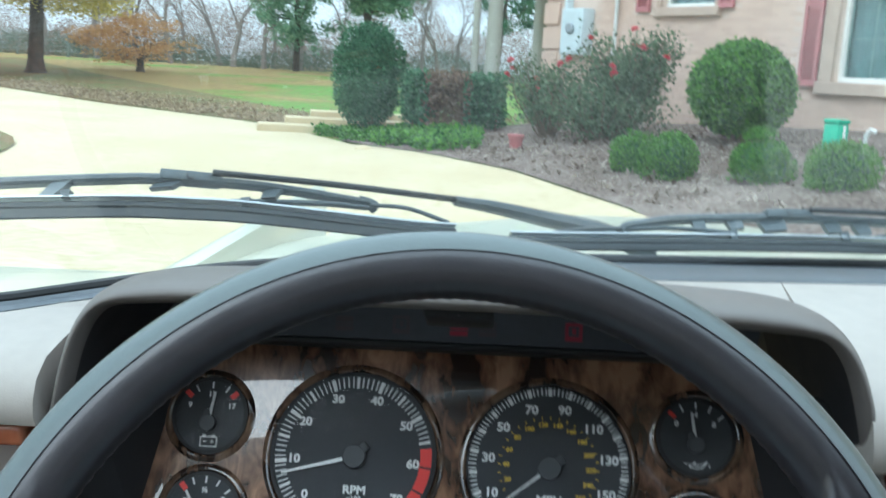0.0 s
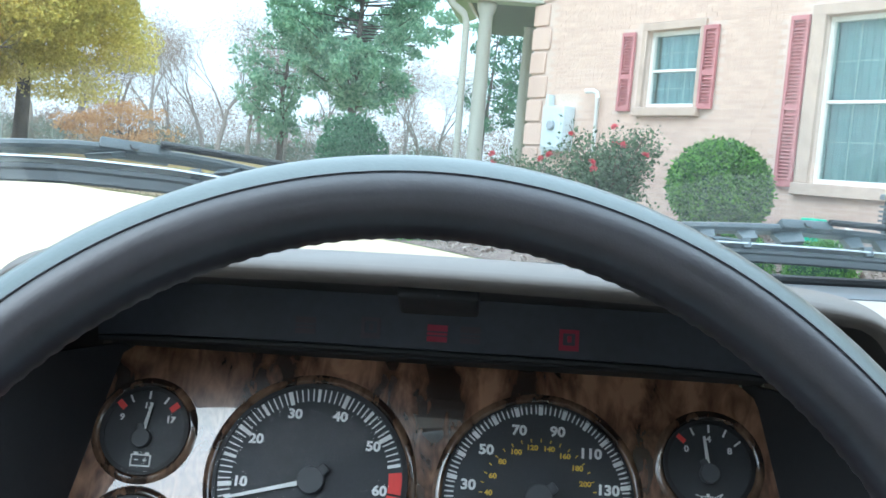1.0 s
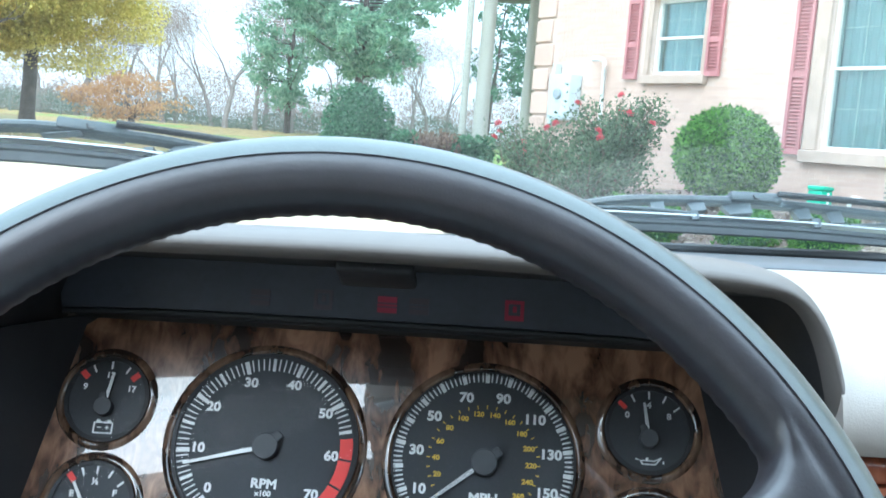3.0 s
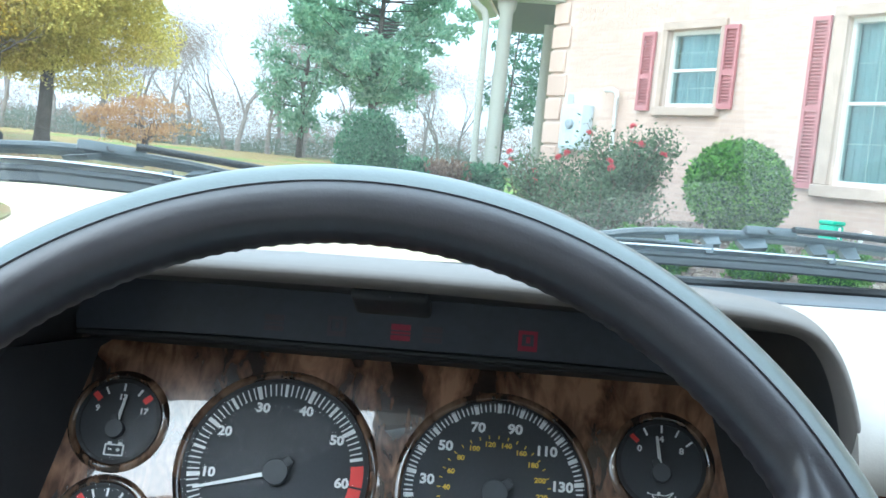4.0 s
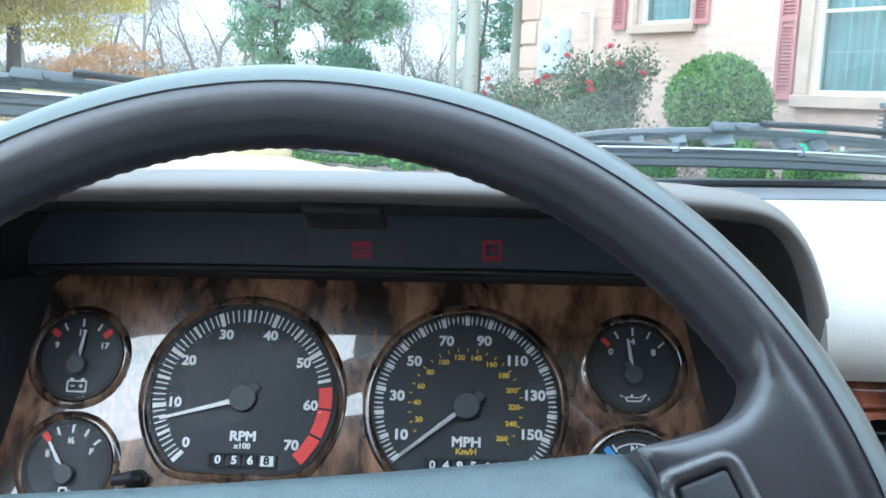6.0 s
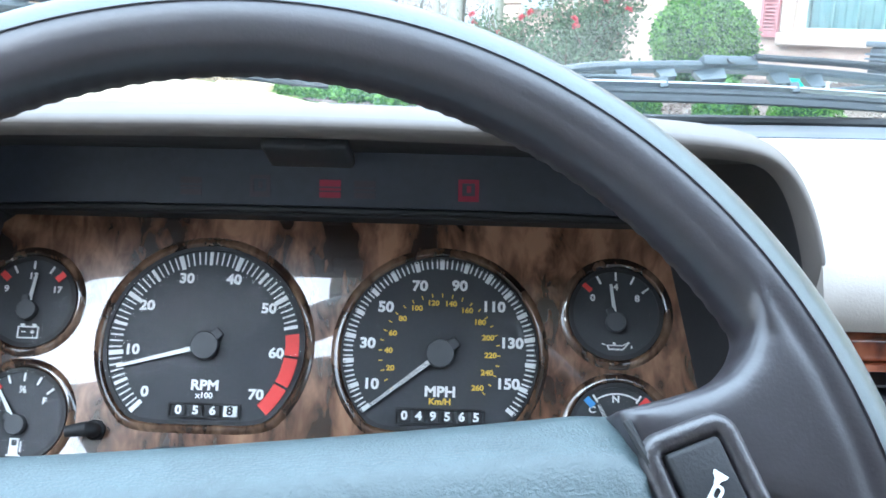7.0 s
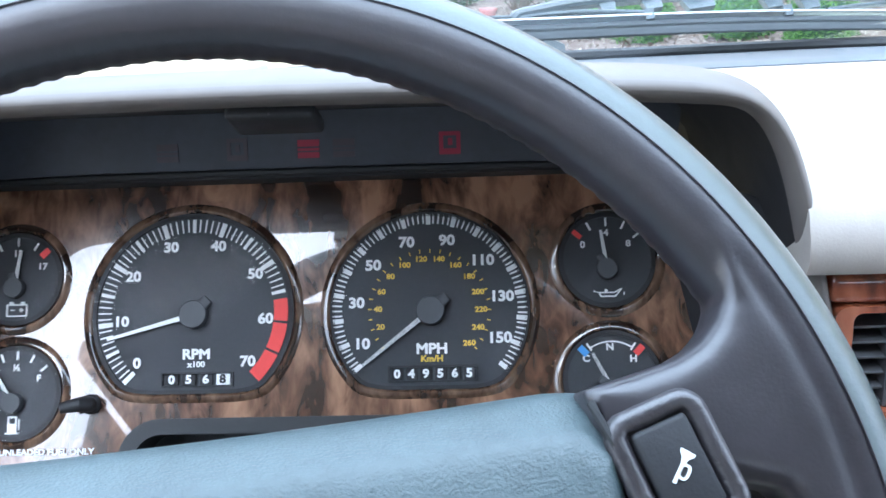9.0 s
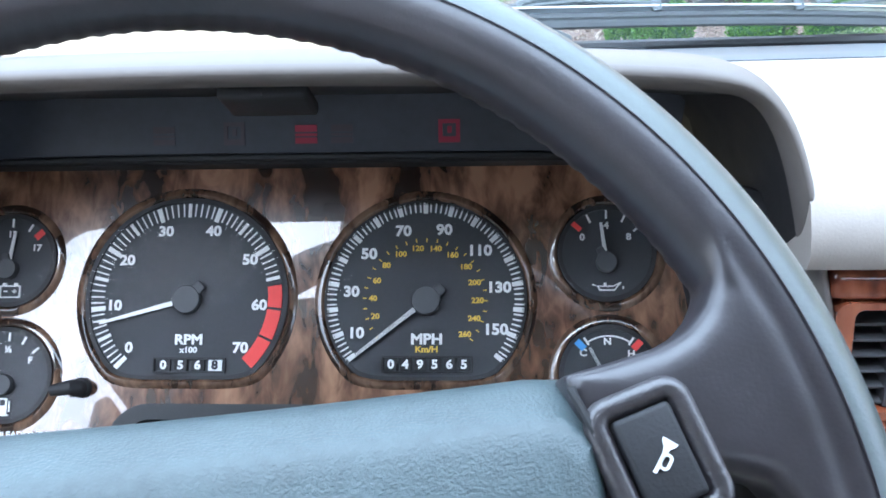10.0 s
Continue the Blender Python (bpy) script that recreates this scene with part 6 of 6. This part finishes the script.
while z < 6:
    part("quoin", box((3.40 + (0.05 if k % 2 else 0.0), -0.028, z), (3.705, 0.0, z + 0.235), 0.008, 1), BRICK, house, "raised brick quoin")
    z += 0.265
    k += 1

# porch: beam, soffit, columns, gutter pipe
porch = thing("porch", "off-white porch with round columns and a gutter pipe", "porch")


def pillar(x, y, z1, r, name):
    z0 = ground_z(x, y)
    bm = bmesh.new()
    prof = [(r * 1.5, z0 - 0.1), (r * 1.5, z0 + 0.10), (r * 1.15, z0 + 0.14), (r * 1.06, z0 + 0.2), (r, (z0 + z1) / 2), (r * 0.9, z1 - 0.14), (r * 1.15, z1 - 0.10), (r * 1.3, z1 - 0.05), (r * 1.3, z1)]
    add_rings(bm, [[(x + q * math.cos(a), y + q * math.sin(a), zz) for a in (2 * math.pi * j / 28 for j in range(28))] for q, zz in prof])
    part(name, fix(bm), PORCH, porch)


pillar(-0.17, 10.75, 3.08, 0.085, "column")
pillar(0.40, 12.95, 3.3, 0.085, "column")
beam = Matrix.Translation((-0.42, 10.7, 3.08)) @ pose(0, 0, 0, 0, 0, -4)
part("beam", box((0.0, -0.12, 0.0), (0.92, 0.12, 0.16), 0.01, 1, beam), PORCH, porch)
part("soffit", box((0.0, 0.12, 0.10), (0.95, 3.2, 0.16), 0.0, 1, beam), SOFFIT_SHADE, porch, "soffit coloured dark for the shade under the porch")
part("fascia_gable", box((-0.06, -0.16, 0.16), (1.1, 3.2, 0.9), 0.01, 1, beam), MORTAR, porch)
part("eave", box((-0.30, -0.22, 0.34), (-0.04, 3.2, 0.42), 0.02, 1, beam @ pose(0, 0, 0, 0, -20, 0)), PORCH, porch)
part("downpipe", tube([(-0.60, 10.55, 3.30), (-0.60, 10.56, 3.10), (-0.56, 10.58, 3.02), (-0.42, 10.62, 2.92), (-0.385, 10.63, 2.82), (-0.372, 10.63, 1.5), (-0.365, 10.63, 0.5)], 0.04, 12), PORCH, porch, "white gutter pipe")

meter = thing("electric_meter_box", "pale grey electric meter box on the brick wall", "meter box", HM)
part("cabinet", box((2.90, -0.17, 1.45), (3.24, -0.004, 1.93), 0.012, 2), METER, meter)
part("hinge_strip", box((3.245, -0.10, 1.40), (3.29, -0.004, 2.06), 0.006, 1), METER, meter)
part("meter_dial", tube([(3.07, -0.215, 1.72), (3.07, -0.205, 1.72), (3.07, -0.16, 1.72)], [0.045, 0.055, 0.055], 24), VENTSTRIP, meter, "round glass meter")
part("door_panel", box((2.93, -0.178, 1.48), (3.21, -0.168, 1.90), 0.006, 1), METER, meter)
conduit = thing("conduit_pipe", "white bent conduit on the brick wall", "pipe", HM)
part("pipe", tube([(2.52, -0.06, 1.3), (2.52, -0.06, 2.02), (2.53, -0.07, 2.07), (2.57, -0.09, 2.09), (2.66, -0.1, 2.085)], 0.026, 10), TRIM, conduit)

bin_ = thing("green_hose_box", "bright green plastic hose box with a pale handle", "hose box", Matrix.Translation((2.24, 6.12, ground_z(2.24, 6.12))) @ pose(0, 0, 0, 0, 0, 35))
bt = 1.02 - ground_z(2.24, 6.12)
part("body", box((-0.058, -0.058, -0.02), (0.058, 0.058, bt - 0.03), 0.012, 2), GREEN, bin_)
part("lid", box((-0.064, -0.064, bt - 0.03), (0.064, 0.064, bt), 0.012, 2), GREEN, bin_)
part("handle", box((-0.010, -0.072, bt - 0.17), (0.010, -0.058, bt - 0.04), 0.005, 1), TRIM, bin_)
tap = thing("garden_tap", "small pale standpipe by the wall", "tap", Matrix.Translation((2.45, 6.15, ground_z(2.45, 6.15))))
part("pipe", tube([(0, 0, -0.05), (0, 0, 0.16), (0.02, -0.02, 0.2), (0.05, -0.04, 0.19)], 0.016, 8), TRIM, tap)

unit = thing("air_conditioner", "grey louvred air conditioning unit on the bed", "air conditioner", Matrix.Translation((3.02, 5.90, ground_z(3.02, 5.90) - 0.03)) @ pose(0, 0, 0, 0, 0, 38))
part("body", box((-0.29, -0.29, -0.03), (0.29, 0.29, 0.40), 0.02, 2), HUB, unit)
for k in range(11):
    z = 0.04 + k * 0.031
    part("slat", box((-0.30, -0.312, z), (0.30, -0.292, z + 0.013)), STRIP, unit, smooth=False)
    part("side_slat", box((-0.312, -0.30, z), (-0.292, 0.30, z + 0.013)), STRIP, unit, smooth=False)
part("top_cover", box((-0.31, -0.31, 0.40), (0.31, 0.31, 0.44), 0.012, 2), STRIP, unit)

steps = thing("garden_steps", "two pale concrete garden steps at the drive's edge", "steps")
for k in range(3):
    m = Matrix.Translation((-2.35 + 0.22 * k, 10.35 + 0.42 * k, ground_z(-2.2, 10.6) + 0.02 + 0.07 * k)) @ pose(0, 0, 0, 0, 0, 12)
    part("step", box((-0.42, 0, -0.2), (1.1, 0.42, 0.075), 0.01, 1, m), CONCRETE, steps)
pot = thing("red_pot", "small red clay pot on the mulch", "plant pot", Matrix.Translation((0.13, 7.88, ground_z(0.13, 7.88))))
part("pot", tube([(0, 0, 0), (0, 0, 0.10), (0, 0, 0.11), (0, 0, 0.13)], [0.05, 0.065, 0.075, 0.075], 20), SHUTTER, pot)
rock = thing("pale_stone", "pale rounded stone beside the drive", "stone", Matrix.Translation((-1.25, 8.35, ground_z(-1.25, 8.35) + 0.03)))
bm = bmesh.new()
bmesh.ops.create_icosphere(bm, subdivisions=3, radius=0.07)
for v in bm.verts:
    v.co = Vector((v.co.x * 1.4, v.co.y, v.co.z * 0.7)) * (1 + 0.25 * noise.noise(v.co * 14))
part("stone", bm, CONCRETE, rock)

# bricks: the nearest stretch as pieces, the rest of the face joined
brick_me = bpy.data.meshes.new("brick")
bm = box((0.0, -0.003, 0.0), (0.122, 0.0, 0.0365))
bm.to_mesh(brick_me)
bm.free()
brick_me.materials.append(BRICK)
AWAY = [(-1.125, 0.125, 1.18, 2.77), (1.21, 2.025, 1.83, 2.75), (0.128, 0.306, 1.24, 2.69), (1.06, 1.24, 1.90, 2.68), (2.095, 2.277, 1.88, 2.675), (2.9, 3.3, 1.4, 2.06), (3.39, 9, -1, 9)]
verts, faces, made = [], [], 0
course = 0
z = 0.42
while z < 4.4:
    s = -1.9 + (0.0645 if course % 2 else 0.0)
    while s < 3.40:
        a, b = s, min(s + 0.122, 3.40)
        if not any(a < q[1] and b > q[0] and z < q[3] and z + 0.0365 > q[2] for q in AWAY) and b - a > 0.03:
            if made < 300 and 1.75 < z < 2.75 and 0.31 < s < 1.05:
                ob = new("brick", brick_me)
                ob.parent = house
                ob.location = (a, 0, z)
                made += 1
            else:
                i = len(verts)
                verts += [(a, -0.003, z), (b, -0.003, z), (b, -0.003, z + 0.0365), (a, -0.003, z + 0.0365), (a, 0, z), (b, 0, z), (b, 0, z + 0.0365), (a, 0, z + 0.0365)]
                faces += [(i, i + 1, i + 2, i + 3), (i + 4, i + 5, i + 1, i), (i + 3, i + 2, i + 6, i + 7), (i + 1, i + 5, i + 6, i + 2), (i + 4, i, i + 3, i + 7)]
        s += 0.129
    z += 0.0425
    course += 1
me = bpy.data.meshes.new("brickwork")
me.from_pydata(verts, [], faces)
me.materials.append(BRICK)
ob = new("brickwork", me)
ob.parent = house
tagged(ob, kind="stuff")


# full size: sheets of ground and litter point by point, things as a whole
for ob in [o for o in bpy.data.objects if o not in indoors and o.parent is None]:
    sheets = [ob] if ob.type == "MESH" else list(ob.children) if ob.name.startswith(("bark_chips", "ground_cover", "fallen_leaves")) else []
    for sheet in sheets:
        for v in sheet.data.vertices:
            v.co = full_size(v.co)
        sheet.data.update()
    if not sheets:
        ob.matrix_basis = Matrix.Translation(ORIGIN) @ Matrix.Scale(SPAN, 4) @ Matrix.Translation(-ORIGIN) @ ob.matrix_basis
